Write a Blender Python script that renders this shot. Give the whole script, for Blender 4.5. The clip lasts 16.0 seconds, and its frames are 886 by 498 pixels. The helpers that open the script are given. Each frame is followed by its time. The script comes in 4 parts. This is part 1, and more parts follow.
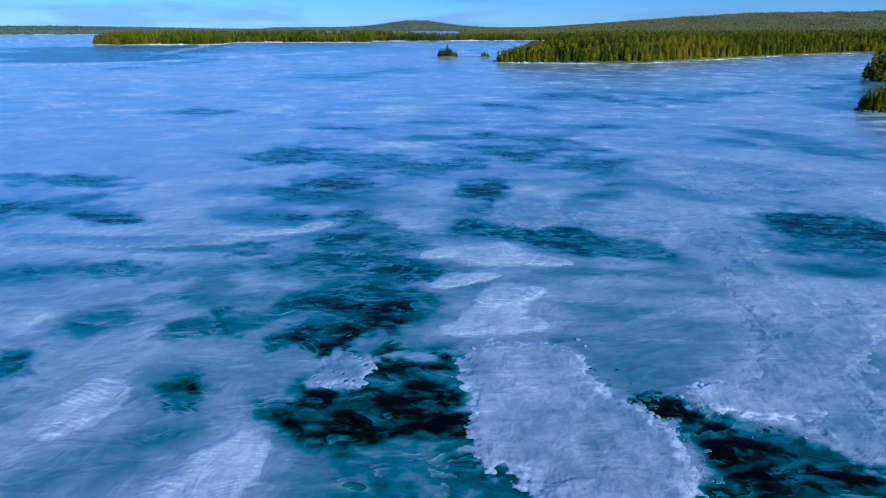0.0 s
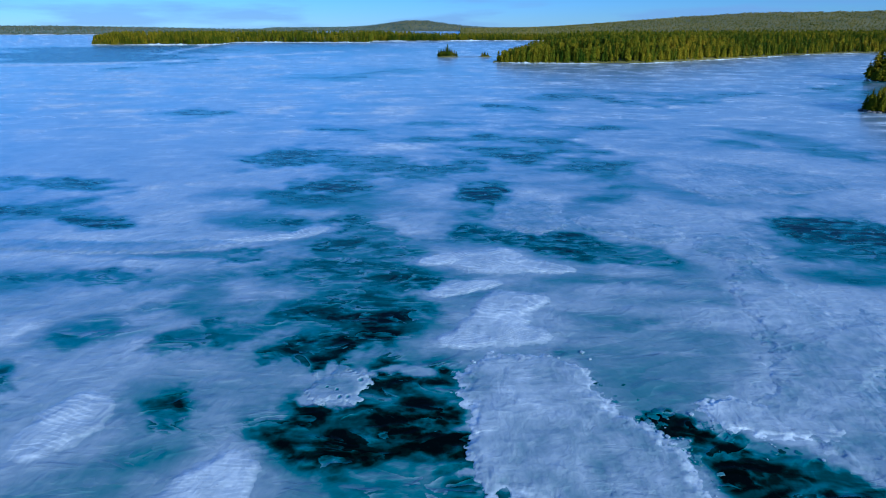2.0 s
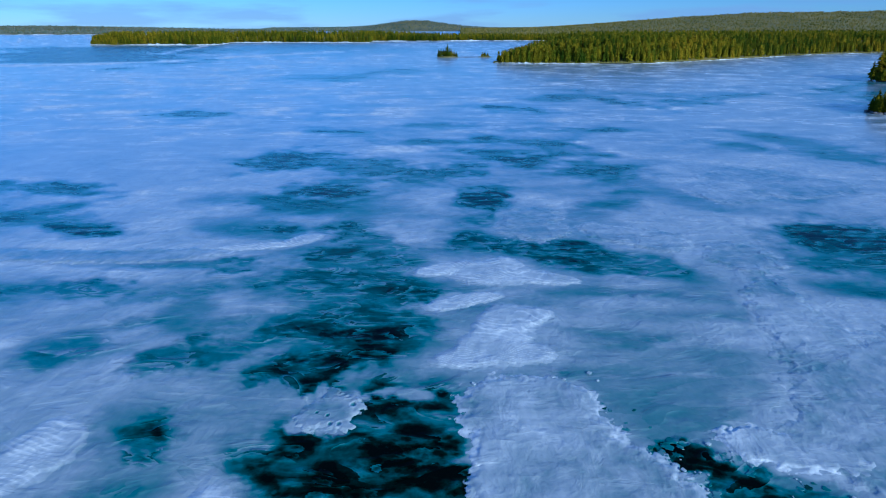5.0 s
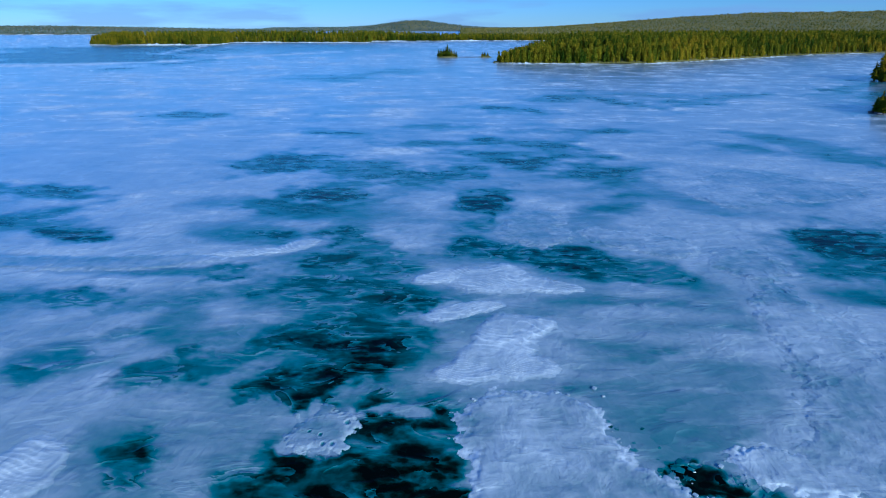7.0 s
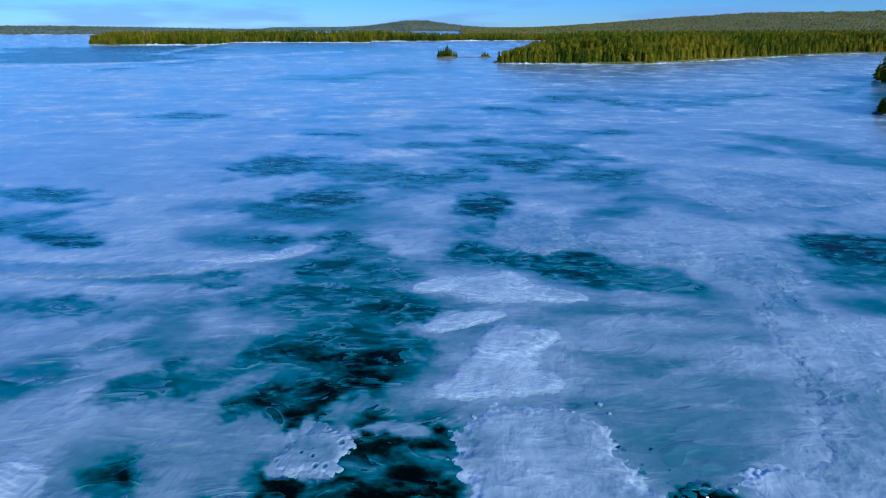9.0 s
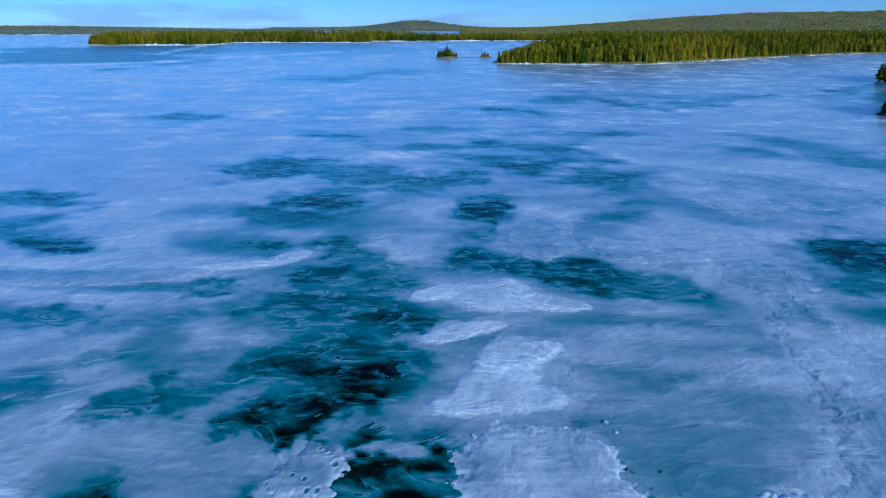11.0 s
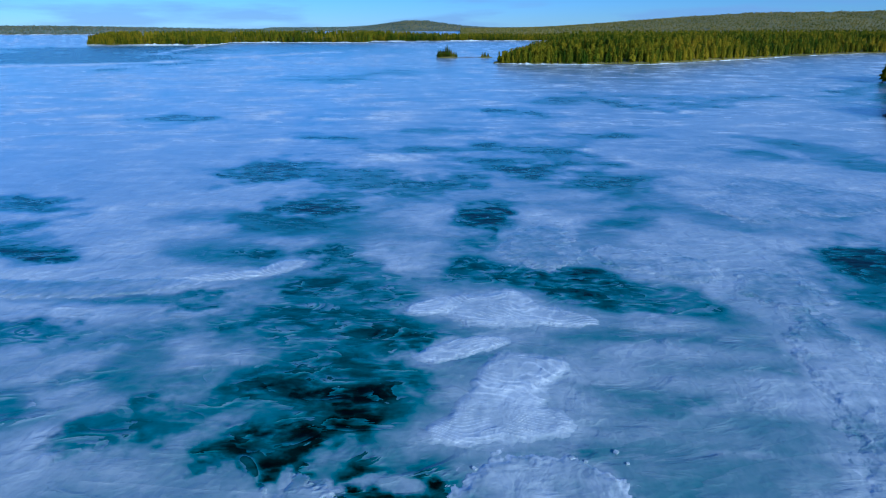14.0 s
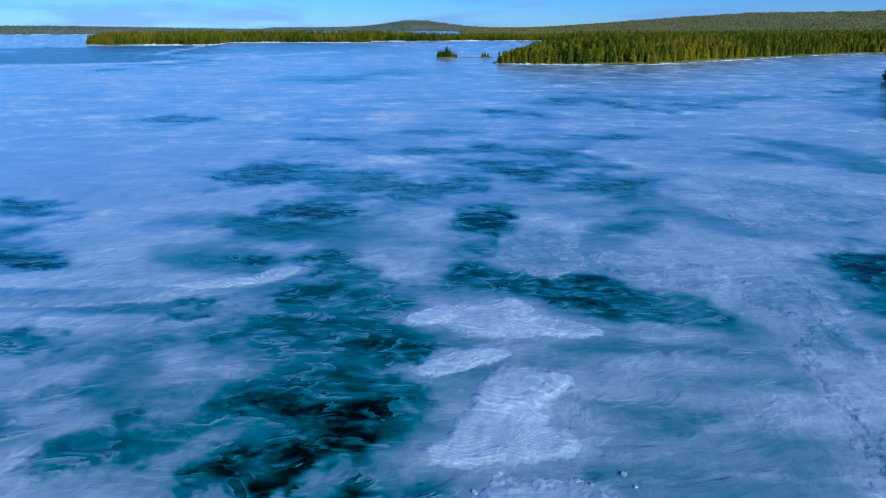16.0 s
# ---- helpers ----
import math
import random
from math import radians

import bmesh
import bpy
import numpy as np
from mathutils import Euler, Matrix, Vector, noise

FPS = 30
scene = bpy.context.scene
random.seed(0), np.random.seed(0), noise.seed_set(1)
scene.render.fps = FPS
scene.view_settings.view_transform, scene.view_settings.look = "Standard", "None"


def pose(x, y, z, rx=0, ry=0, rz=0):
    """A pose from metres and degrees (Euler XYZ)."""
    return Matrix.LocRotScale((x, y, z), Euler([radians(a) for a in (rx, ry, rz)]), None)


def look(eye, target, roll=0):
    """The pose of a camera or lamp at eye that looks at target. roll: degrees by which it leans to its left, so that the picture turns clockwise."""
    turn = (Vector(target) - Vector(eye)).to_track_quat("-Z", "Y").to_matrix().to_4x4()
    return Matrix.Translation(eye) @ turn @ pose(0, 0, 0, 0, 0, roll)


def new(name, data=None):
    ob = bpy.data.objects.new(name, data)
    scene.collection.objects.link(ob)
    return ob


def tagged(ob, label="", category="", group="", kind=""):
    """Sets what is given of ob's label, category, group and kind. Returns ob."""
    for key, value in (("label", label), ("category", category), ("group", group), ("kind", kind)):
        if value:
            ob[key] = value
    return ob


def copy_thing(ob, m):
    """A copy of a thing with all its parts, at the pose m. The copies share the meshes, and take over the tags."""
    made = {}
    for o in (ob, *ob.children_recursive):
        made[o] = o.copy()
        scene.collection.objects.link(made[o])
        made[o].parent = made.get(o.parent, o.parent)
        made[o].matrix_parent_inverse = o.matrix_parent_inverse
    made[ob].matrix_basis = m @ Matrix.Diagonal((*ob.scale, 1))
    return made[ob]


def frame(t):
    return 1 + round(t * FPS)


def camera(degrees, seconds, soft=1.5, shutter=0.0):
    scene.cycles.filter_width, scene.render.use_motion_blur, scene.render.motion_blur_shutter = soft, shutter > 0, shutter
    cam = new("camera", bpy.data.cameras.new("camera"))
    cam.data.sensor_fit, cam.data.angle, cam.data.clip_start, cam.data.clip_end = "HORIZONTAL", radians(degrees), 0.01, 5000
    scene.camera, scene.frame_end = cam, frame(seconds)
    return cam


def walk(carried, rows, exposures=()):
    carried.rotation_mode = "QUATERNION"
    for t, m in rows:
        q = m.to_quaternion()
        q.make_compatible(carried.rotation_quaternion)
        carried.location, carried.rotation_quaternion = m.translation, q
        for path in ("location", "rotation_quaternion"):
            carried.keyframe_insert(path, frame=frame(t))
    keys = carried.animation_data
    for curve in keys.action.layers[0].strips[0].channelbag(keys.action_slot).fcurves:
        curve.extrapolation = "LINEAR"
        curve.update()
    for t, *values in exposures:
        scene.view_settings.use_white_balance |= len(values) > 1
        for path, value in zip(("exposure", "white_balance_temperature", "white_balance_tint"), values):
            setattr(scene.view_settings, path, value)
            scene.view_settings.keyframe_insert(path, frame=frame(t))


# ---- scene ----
# ---- camera: a slow flight forward, 18 m over a frozen bay ----
cam = camera(72.0, 16.0, soft=1.1)


def along(t):
    s = t - 0.00217 * t * (t - 16.0)
    return pose(0.032 * s, 0.7458 * s, 18.0, 70.0, 0.0, 0.0)


walk(cam, [(0.5 * k, along(0.5 * k)) for k in range(33)], exposures=[(0.0, 0.27, 4700, -2), (16.0, 0.27, 4700, -2)])

# ---- light: low winter sun from behind the right shoulder, clear blue sky with thin cloud ----
SUN_ELEVATION, SUN_BEARING = 22.0, 138.0  # bearing clockwise from the view, +y
world = bpy.data.worlds.new("sky")
scene.world = world
world.use_nodes = True
wn, wl = world.node_tree.nodes, world.node_tree.links
wn.clear()
w_out, w_bg, w_sky = wn.new("ShaderNodeOutputWorld"), wn.new("ShaderNodeBackground"), wn.new("ShaderNodeTexSky")
w_sky.sky_type, w_sky.sun_disc = "NISHITA", False
w_sky.sun_elevation, w_sky.sun_rotation = radians(SUN_ELEVATION), radians(SUN_BEARING)
w_sky.altitude, w_sky.air_density, w_sky.dust_density, w_sky.ozone_density = 1200.0, 1.0, 0.0, 3.0
w_bg.inputs["Strength"].default_value = 0.11
# thin flat clouds: noise on a high plane seen from below
w_co, w_map, w_no = wn.new("ShaderNodeTexCoord"), wn.new("ShaderNodeMapping"), wn.new("ShaderNodeTexNoise")
w_map.inputs["Scale"].default_value = (5.0, 5.0, 34.0)
w_map.inputs["Location"].default_value = (2.2, 0.4, 0.0)
w_no.inputs["Scale"].default_value, w_no.inputs["Detail"].default_value = 1.0, 6.0
w_ramp, w_mix = wn.new("ShaderNodeValToRGB"), wn.new("ShaderNodeMix")
w_ramp.color_ramp.elements[0].position, w_ramp.color_ramp.elements[1].position = 0.48, 0.62
w_ramp.color_ramp.elements[1].color = (0.55, 0.55, 0.55, 1)
w_mix.data_type = "RGBA"
w_mix.inputs[7].default_value = (2.0, 2.7, 4.5, 1)
wl.new(w_co.outputs["Generated"], w_map.inputs["Vector"])
wl.new(w_map.outputs["Vector"], w_no.inputs["Vector"])
wl.new(w_no.outputs["Fac"], w_ramp.inputs["Fac"])
wl.new(w_ramp.outputs["Color"], w_mix.inputs[0])
w_tint = wn.new("ShaderNodeMix")
w_tint.data_type, w_tint.blend_type = "RGBA", "MULTIPLY"
w_tint.inputs[0].default_value = 1.0
w_sep, w_high = wn.new("ShaderNodeSeparateXYZ"), wn.new("ShaderNodeValToRGB")
w_high.color_ramp.elements[0].color, w_high.color_ramp.elements[1].color = (0.335, 0.475, 0.79, 1), (0.345, 0.6, 1.02, 1)
w_high.color_ramp.elements[1].position = 0.3
wl.new(w_co.outputs["Generated"], w_sep.inputs[0])
wl.new(w_sep.outputs["Z"], w_high.inputs["Fac"])
wl.new(w_high.outputs["Color"], w_tint.inputs[7])
wl.new(w_sky.outputs["Color"], w_tint.inputs[6])
wl.new(w_tint.outputs[2], w_mix.inputs[6])
wl.new(w_mix.outputs[2], w_bg.inputs["Color"])
wl.new(w_bg.outputs["Background"], w_out.inputs["Surface"])

sun = new("sun", bpy.data.lights.new("sun", "SUN"))
sun.data.energy, sun.data.angle, sun.data.color = 3.5, radians(0.6), (1.0, 0.88, 0.7)
_b, _e = radians(SUN_BEARING), radians(SUN_ELEVATION)
sun.matrix_world = look((200 * math.sin(_b) * math.cos(_e), 200 * math.cos(_b) * math.cos(_e), 200 * math.sin(_e)), (0, 0, 0))


# ---- materials ----
def material(name):
    m = bpy.data.materials.new(name)
    m.use_nodes = True
    m.node_tree.nodes.clear()
    n, l = m.node_tree.nodes, m.node_tree.links
    out, b = n.new("ShaderNodeOutputMaterial"), n.new("ShaderNodeBsdfPrincipled")
    l.new(b.outputs["BSDF"], out.inputs["Surface"])
    return m, n, l, b


def noise_node(n, l, vec, scale, detail=5.0, rough=0.55, distortion=0.0):
    t = n.new("ShaderNodeTexNoise")
    t.inputs["Scale"].default_value, t.inputs["Detail"].default_value = scale, detail
    t.inputs["Roughness"].default_value, t.inputs["Distortion"].default_value = rough, distortion
    l.new(vec, t.inputs["Vector"])
    return t.outputs["Fac"]


def calc(n, l, op, a, b=None, c=None, clamp=False):
    t = n.new("ShaderNodeMath")
    t.operation, t.use_clamp = op, clamp
    for k, v in enumerate((a, b, c)):
        if v is None:
            continue
        if isinstance(v, (int, float)):
            t.inputs[k].default_value = v
        else:
            l.new(v, t.inputs[k])
    return t.outputs[0]


def ramp(n, l, fac, stops, mode="LINEAR"):
    t = n.new("ShaderNodeValToRGB")
    t.color_ramp.interpolation = mode
    e = t.color_ramp.elements
    while len(e) < len(stops):
        e.new(0.5)
    for k, (pos, col) in enumerate(stops):
        e[k].position = pos
        e[k].color = (*col, 1) if len(col) == 3 else col
    l.new(fac, t.inputs["Fac"])
    return t.outputs["Color"]


def grey(v):
    return (v, v, v)


def mapped(n, l, vec, scale, turn, shift=(0.0, 0.0, 0.0)):
    t = n.new("ShaderNodeMapping")
    t.inputs["Scale"].default_value, t.inputs["Rotation"].default_value, t.inputs["Location"].default_value = scale, (0, 0, radians(turn)), shift
    l.new(vec, t.inputs["Vector"])
    return t.outputs["Vector"]


def step_node(n, l, value, lo, hi, to_lo=0.0, to_hi=1.0):
    t = n.new("ShaderNodeMapRange")
    t.interpolation_type = "SMOOTHSTEP"
    for key, val in zip(("From Min", "From Max", "To Min", "To Max"), (lo, hi, to_lo, to_hi)):
        t.inputs[key].default_value = val
    l.new(value, t.inputs["Value"])
    return t.outputs["Result"]


def lapping(n, l, vec, scale, steps, detail, distortion):
    """Thin sheets of frost lapping over one another: each is bright at its torn edge and fades behind it."""
    f = calc(n, l, "FRACT", calc(n, l, "MULTIPLY", noise_node(n, l, vec, scale, detail, 0.5, distortion), steps))
    f = calc(n, l, "POWER", calc(n, l, "SUBTRACT", 1.0, f), 1.7)
    return calc(n, l, "SUBTRACT", calc(n, l, "MULTIPLY", f, step_node(n, l, noise_node(n, l, vec, scale * 1.7, 2.0), 0.38, 0.6)), 0.18)


def ice_material():
    """Sea ice: the attribute 'cover' runs from open water (0) over teal ice to frost and snow (1), with some sheen and
    shade painted in.
    """
    m, n, l, b = material("sea_ice")
    pos = n.new("ShaderNodeNewGeometry").outputs["Position"]
    cov = n.new("ShaderNodeAttribute")
    cov.attribute_name = "cover"
    c0 = cov.outputs["Fac"]
    v = mapped(n, l, pos, (0.8, 1.2, 1.0), -8)
    slant = mapped(n, l, pos, (0.6, 1.15, 1.0), -22, (11.0, 4.0, 0.0))
    long_way = mapped(n, l, pos, (0.45, 1.2, 1.0), -4, (31.0, 7.0, 0.0))
    blot = mapped(n, l, pos, (1.15, 0.75, 1.0), 24, (5.0, 2.0, 0.0))
    # smoky frost, soft at the scale of a room, and frayed at the scale of a hand
    smoke = calc(n, l, "SUBTRACT", noise_node(n, l, v, 0.07, 5.0, 0.52, 1.6), 0.5)
    fray = calc(n, l, "SUBTRACT", noise_node(n, l, slant, 0.55, 7.0, 0.62, 0.9), 0.5)
    grain = calc(n, l, "SUBTRACT", noise_node(n, l, blot, 3.0, 4.0, 0.6, 0.5), 0.5)
    mottle = calc(n, l, "SUBTRACT", noise_node(n, l, blot, 0.5, 6.0, 0.6, 0.8), 0.5)
    lap_near = lapping(n, l, slant, 0.42, 6.0, 5.0, 0.8)
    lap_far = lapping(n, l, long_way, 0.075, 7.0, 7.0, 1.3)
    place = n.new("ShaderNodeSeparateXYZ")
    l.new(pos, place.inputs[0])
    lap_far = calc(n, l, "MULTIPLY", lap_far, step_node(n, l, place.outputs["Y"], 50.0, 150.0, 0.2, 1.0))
    # floes of thin dark ice: pools with hazy veins between them
    shake = n.new("ShaderNodeTexNoise")
    shake.inputs["Scale"].default_value, shake.inputs["Detail"].default_value = 0.9, 4.0
    l.new(pos, shake.inputs["Vector"])
    bent = n.new("ShaderNodeVectorMath")
    bent.operation = "MULTIPLY_ADD"
    bent.inputs[1].default_value = (2.2, 2.2, 0.0)
    l.new(shake.outputs["Color"], bent.inputs[0])
    l.new(slant, bent.inputs[2])
    cell = n.new("ShaderNodeTexVoronoi")
    cell.feature = "SMOOTH_F1"
    cell.inputs["Scale"].default_value, cell.inputs["Smoothness"].default_value = 0.95, 0.35
    l.new(bent.outputs["Vector"], cell.inputs["Vector"])
    shade = n.new("ShaderNodeSeparateColor")
    l.new(cell.outputs["Color"], shade.inputs["Color"])
    pools = calc(n, l, "ADD", calc(n, l, "SUBTRACT", cell.outputs["Distance"], 0.58), calc(n, l, "MULTIPLY", calc(n, l, "SUBTRACT", shade.outputs["Red"], 0.5), 0.5))
    parts = [(smoke, [(0.0, 0.2), (0.3, 0.45), (0.5, 0.95), (0.7, 0.65), (1.0, 0.2)]),
             (fray, [(0.0, 0.3), (0.12, 0.6), (0.25, 0.56), (0.42, 0.36), (0.5, 0.12), (0.6, 0.1), (0.8, 0.06), (1.0, 0.04)]),
             (mottle, [(0.0, 0.0), (0.5, 0.06), (0.62, 0.2), (0.8, 0.26), (1.0, 0.12)]),
             (lap_near, [(0.0, 0.06), (0.12, 0.28), (0.3, 0.32), (0.4, 0.24), (0.5, 0.04), (0.7, 0.04), (1.0, 0.03)]),
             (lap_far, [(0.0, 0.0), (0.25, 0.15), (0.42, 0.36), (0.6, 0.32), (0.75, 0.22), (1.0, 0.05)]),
             (pools, [(0.0, 0.62), (0.12, 0.4), (0.25, 0.12), (0.34, 0.0)]),
             (grain, [(0.0, 0.06), (0.5, 0.08), (1.0, 0.12)])]
    c = c0
    for value, stops in parts:
        c = calc(n, l, "ADD", c, calc(n, l, "MULTIPLY", value, ramp(n, l, c0, [(p, grey(q)) for p, q in stops])), clamp=value is grain)
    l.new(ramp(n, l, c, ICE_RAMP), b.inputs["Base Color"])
    l.new(ramp(n, l, c, [(0.0, grey(0.1)), (0.2, grey(0.24)), (0.35, grey(0.3)), (0.6, grey(0.38)), (0.9, grey(0.55))]), b.inputs["Roughness"])
    b.inputs["IOR"].default_value = 1.38
    b.inputs["Coat Roughness"].default_value, b.inputs["Coat IOR"].default_value = 0.2, 1.5
    l.new(ramp(n, l, c, [(0.2, grey(0.0)), (0.38, grey(0.5)), (0.52, grey(1.0)), (0.8, grey(0.9)), (0.95, grey(0.2))]), b.inputs["Coat Weight"])
    l.new(ramp(n, l, c, [(0.03, grey(0.06)), (0.3, grey(0.18)), (0.65, grey(0.5))]), b.inputs["Specular IOR Level"])
    # relief: soft swells, thin raised seams and grain in the snow, nearly none on bare ice
    seam = n.new("ShaderNodeTexNoise")
    seam.noise_type, seam.normalize = "RIDGED_MULTIFRACTAL", True
    seam.inputs["Scale"].default_value, seam.inputs["Detail"].default_value, seam.inputs["Distortion"].default_value = 0.5, 4.0, 0.5
    l.new(slant, seam.inputs["Vector"])
    h = calc(n, l, "MULTIPLY", noise_node(n, l, blot, 0.7, 4.0, 0.52, 0.8), 0.15)
    h = calc(n, l, "ADD", h, calc(n, l, "MULTIPLY", seam.outputs["Fac"], calc(n, l, "MULTIPLY", step_node(n, l, noise_node(n, l, v, 0.3, 2.0), 0.45, 0.65), 0.07)))
    h = calc(n, l, "ADD", h, calc(n, l, "MULTIPLY", noise_node(n, l, pos, 7.0, 4.0, 0.6), 0.014))
    h = calc(n, l, "ADD", calc(n, l, "MULTIPLY", h, step_node(n, l, c, 0.3, 0.85)), calc(n, l, "MULTIPLY", lap_near, 0.05))
    bump = n.new("ShaderNodeBump")
    bump.inputs["Strength"].default_value, bump.inputs["Distance"].default_value = 0.8, 1.0
    l.new(h, bump.inputs["Height"])
    l.new(bump.outputs["Normal"], b.inputs["Normal"])
    return m


def spruce_material(name, stops):
    m, n, l, b = material(name)
    info, tone = n.new("ShaderNodeObjectInfo"), n.new("ShaderNodeAttribute")
    tone.attribute_name = "tone"
    geo = n.new("ShaderNodeNewGeometry")
    stand = noise_node(n, l, geo.outputs["Position"], 0.02, 2.0)
    f = calc(n, l, "FRACT", calc(n, l, "ADD", tone.outputs["Fac"], info.outputs["Random"]))
    f = calc(n, l, "ADD", calc(n, l, "MULTIPLY", f, 0.55), calc(n, l, "MULTIPLY", geo.outputs["Random Per Island"], 0.16))
    f = calc(n, l, "ADD", f, calc(n, l, "MULTIPLY", calc(n, l, "SUBTRACT", stand, 0.38), 1.1))
    l.new(ramp(n, l, f, stops), b.inputs["Base Color"])
    b.inputs["Roughness"].default_value = 0.75
    b.inputs["Specular IOR Level"].default_value = 0.04
    return m


def bark_material():
    m, n, l, b = material("bark")
    pos = n.new("ShaderNodeNewGeometry").outputs["Position"]
    l.new(ramp(n, l, noise_node(n, l, pos, 3.0), [(0.3, (0.09, 0.065, 0.045)), (0.7, (0.2, 0.16, 0.12))]), b.inputs["Base Color"])
    b.inputs["Roughness"].default_value = 0.9
    return m


def land_material():
    m, n, l, b = material("forest_floor")
    pos = n.new("ShaderNodeNewGeometry").outputs["Position"]
    mp = n.new("ShaderNodeMapping")
    mp.inputs["Scale"].default_value = (1.0, 0.35, 1.0)
    l.new(pos, mp.inputs["Vector"])
    a = noise_node(n, l, mp.outputs["Vector"], 0.012, 8.0, 0.65)
    l.new(ramp(n, l, a, [(0.28, (0.07, 0.08, 0.018)), (0.45, (0.14, 0.13, 0.028)), (0.6, (0.2, 0.17, 0.04)), (0.72, (0.28, 0.23, 0.08)), (0.78, (0.5, 0.5, 0.48))]), b.inputs["Base Color"])
    b.inputs["Roughness"].default_value = 0.95
    bump = n.new("ShaderNodeBump")
    bump.inputs["Strength"].default_value, bump.inputs["Distance"].default_value = 1.0, 3.0
    l.new(noise_node(n, l, pos, 0.12, 4.0, 0.7), bump.inputs["Height"])
    l.new(bump.outputs["Normal"], b.inputs["Normal"])
    return m


def rock_material():
    m, n, l, b = material("shore_rock")
    pos = n.new("ShaderNodeNewGeometry").outputs["Position"]
    l.new(ramp(n, l, noise_node(n, l, pos, 1.2, 7.0, 0.65), [(0.3, (0.06, 0.055, 0.055)), (0.6, (0.22, 0.2, 0.19)), (0.75, (0.6, 0.62, 0.66))]), b.inputs["Base Color"])
    b.inputs["Roughness"].default_value = 0.85
    return m


ICE_RAMP = [(0.0, (0.0006, 0.002, 0.0008)), (0.1, (0.002, 0.012, 0.008)), (0.22, (0.008, 0.075, 0.075)), (0.38, (0.03, 0.18, 0.195)),
            (0.54, (0.145, 0.26, 0.3)), (0.7, (0.305, 0.385, 0.44)), (0.86, (0.47, 0.54, 0.6)), (1.0, (0.74, 0.8, 0.84))]
ICE, BARK, LAND, ROCK = ice_material(), bark_material(), land_material(), rock_material()
NEEDLES = spruce_material("spruce_needles", [(0.0, (0.016, 0.042, 0.002)), (0.35, (0.065, 0.085, 0.003)), (0.65, (0.17, 0.145, 0.004)), (1.0, (0.3, 0.2, 0.006))])
# hill wood: brownish green, painted paler than the spruces to suggest haze
HAZY_HILL_WOOD = spruce_material("hazy_hill_wood", [(0.0, (0.06, 0.075, 0.016)), (0.4, (0.15, 0.14, 0.028)), (0.7, (0.24, 0.19, 0.045)), (1.0, (0.34, 0.25, 0.075))])
# far woods: dark green with the distance's grey haze put into the colour
HAZY_FAR_WOOD = spruce_material("hazy_far_wood", [(0.0, (0.05, 0.085, 0.06)), (0.4, (0.1, 0.135, 0.1)), (0.7, (0.16, 0.175, 0.15)), (1.0, (0.26, 0.26, 0.26))])


# ---- noise and mesh helpers ----
def lattice(ix, iy, seed):
    h = (ix.astype(np.int64) * 374761393 + iy.astype(np.int64) * 668265263 + seed * 974634541) & 0xFFFFFFFF
    h = ((h ^ (h >> 13)) * 1274126177) & 0xFFFFFFFF
    a = ((h ^ (h >> 16)) & 0xFFFF) * (2 * math.pi / 65536)
    return np.cos(a), np.sin(a)


def perlin(x, y, seed):
    x0, y0 = np.floor(x), np.floor(y)
    fx, fy = x - x0, y - y0
    u, v = fx * fx * fx * (fx * (fx * 6 - 15) + 10), fy * fy * fy * (fy * (fy * 6 - 15) + 10)
    corner = []
    for dx, dy in ((0, 0), (1, 0), (0, 1), (1, 1)):
        gx, gy = lattice(x0 + dx, y0 + dy, seed)
        corner.append(gx * (fx - dx) + gy * (fy - dy))
    a, b = corner[0] + u * (corner[1] - corner[0]), corner[2] + u * (corner[3] - corner[2])
    return (a + v * (b - a)) * 1.5


def fbm(x, y, octaves, seed, gain=0.5):
    total, amp, norm = 0.0, 1.0, 0.0
    for k in range(octaves):
        total = total + amp * perlin(x * 2**k + 17.3 * k, y * 2**k - 9.1 * k, seed + k)
        norm += amp
        amp *= gain
    return total / norm


def smooth(lo, hi, x):
    t = np.clip((x - lo) / (hi - lo), 0, 1)
    return t * t * (3 - 2 * t)


def mesh_from(name, verts, faces, mat, shade=True, attributes=()):
    """A mesh from arrays: verts (n, 3) and faces (m, 3 or 4); attributes: pairs of a name and a value for each vertex."""
    verts, faces = np.asarray(verts, dtype=np.float32), np.asarray(faces, dtype=np.int32)
    me = bpy.data.meshes.new(name)
    k = faces.shape[1]
    me.vertices.add(len(verts))
    me.vertices.foreach_set("co", verts.ravel())
    me.loops.add(faces.size)
    me.loops.foreach_set("vertex_index", faces.ravel())
    me.polygons.add(len(faces))
    me.polygons.foreach_set("loop_start", np.arange(0, faces.size, k, dtype=np.int32))
    me.update(calc_edges=True)
    me.polygons.foreach_set("use_smooth", np.full(len(faces), shade))
    for key, values in attributes:
        at = me.attributes.new(key, "FLOAT", "POINT")
        at.data.foreach_set("value", np.asarray(values, dtype=np.float32))
    me.materials.append(mat)
    me.validate()
    return me


def grid_faces(rows, cols, closed=False):
    i, j = np.meshgrid(np.arange(rows - 1), np.arange(cols if closed else cols - 1), indexing="ij")
    a, b = i * cols + j, i * cols + (j + 1) % cols
    return np.stack([a, b, b + cols, a + cols], axis=-1).reshape(-1, 4)


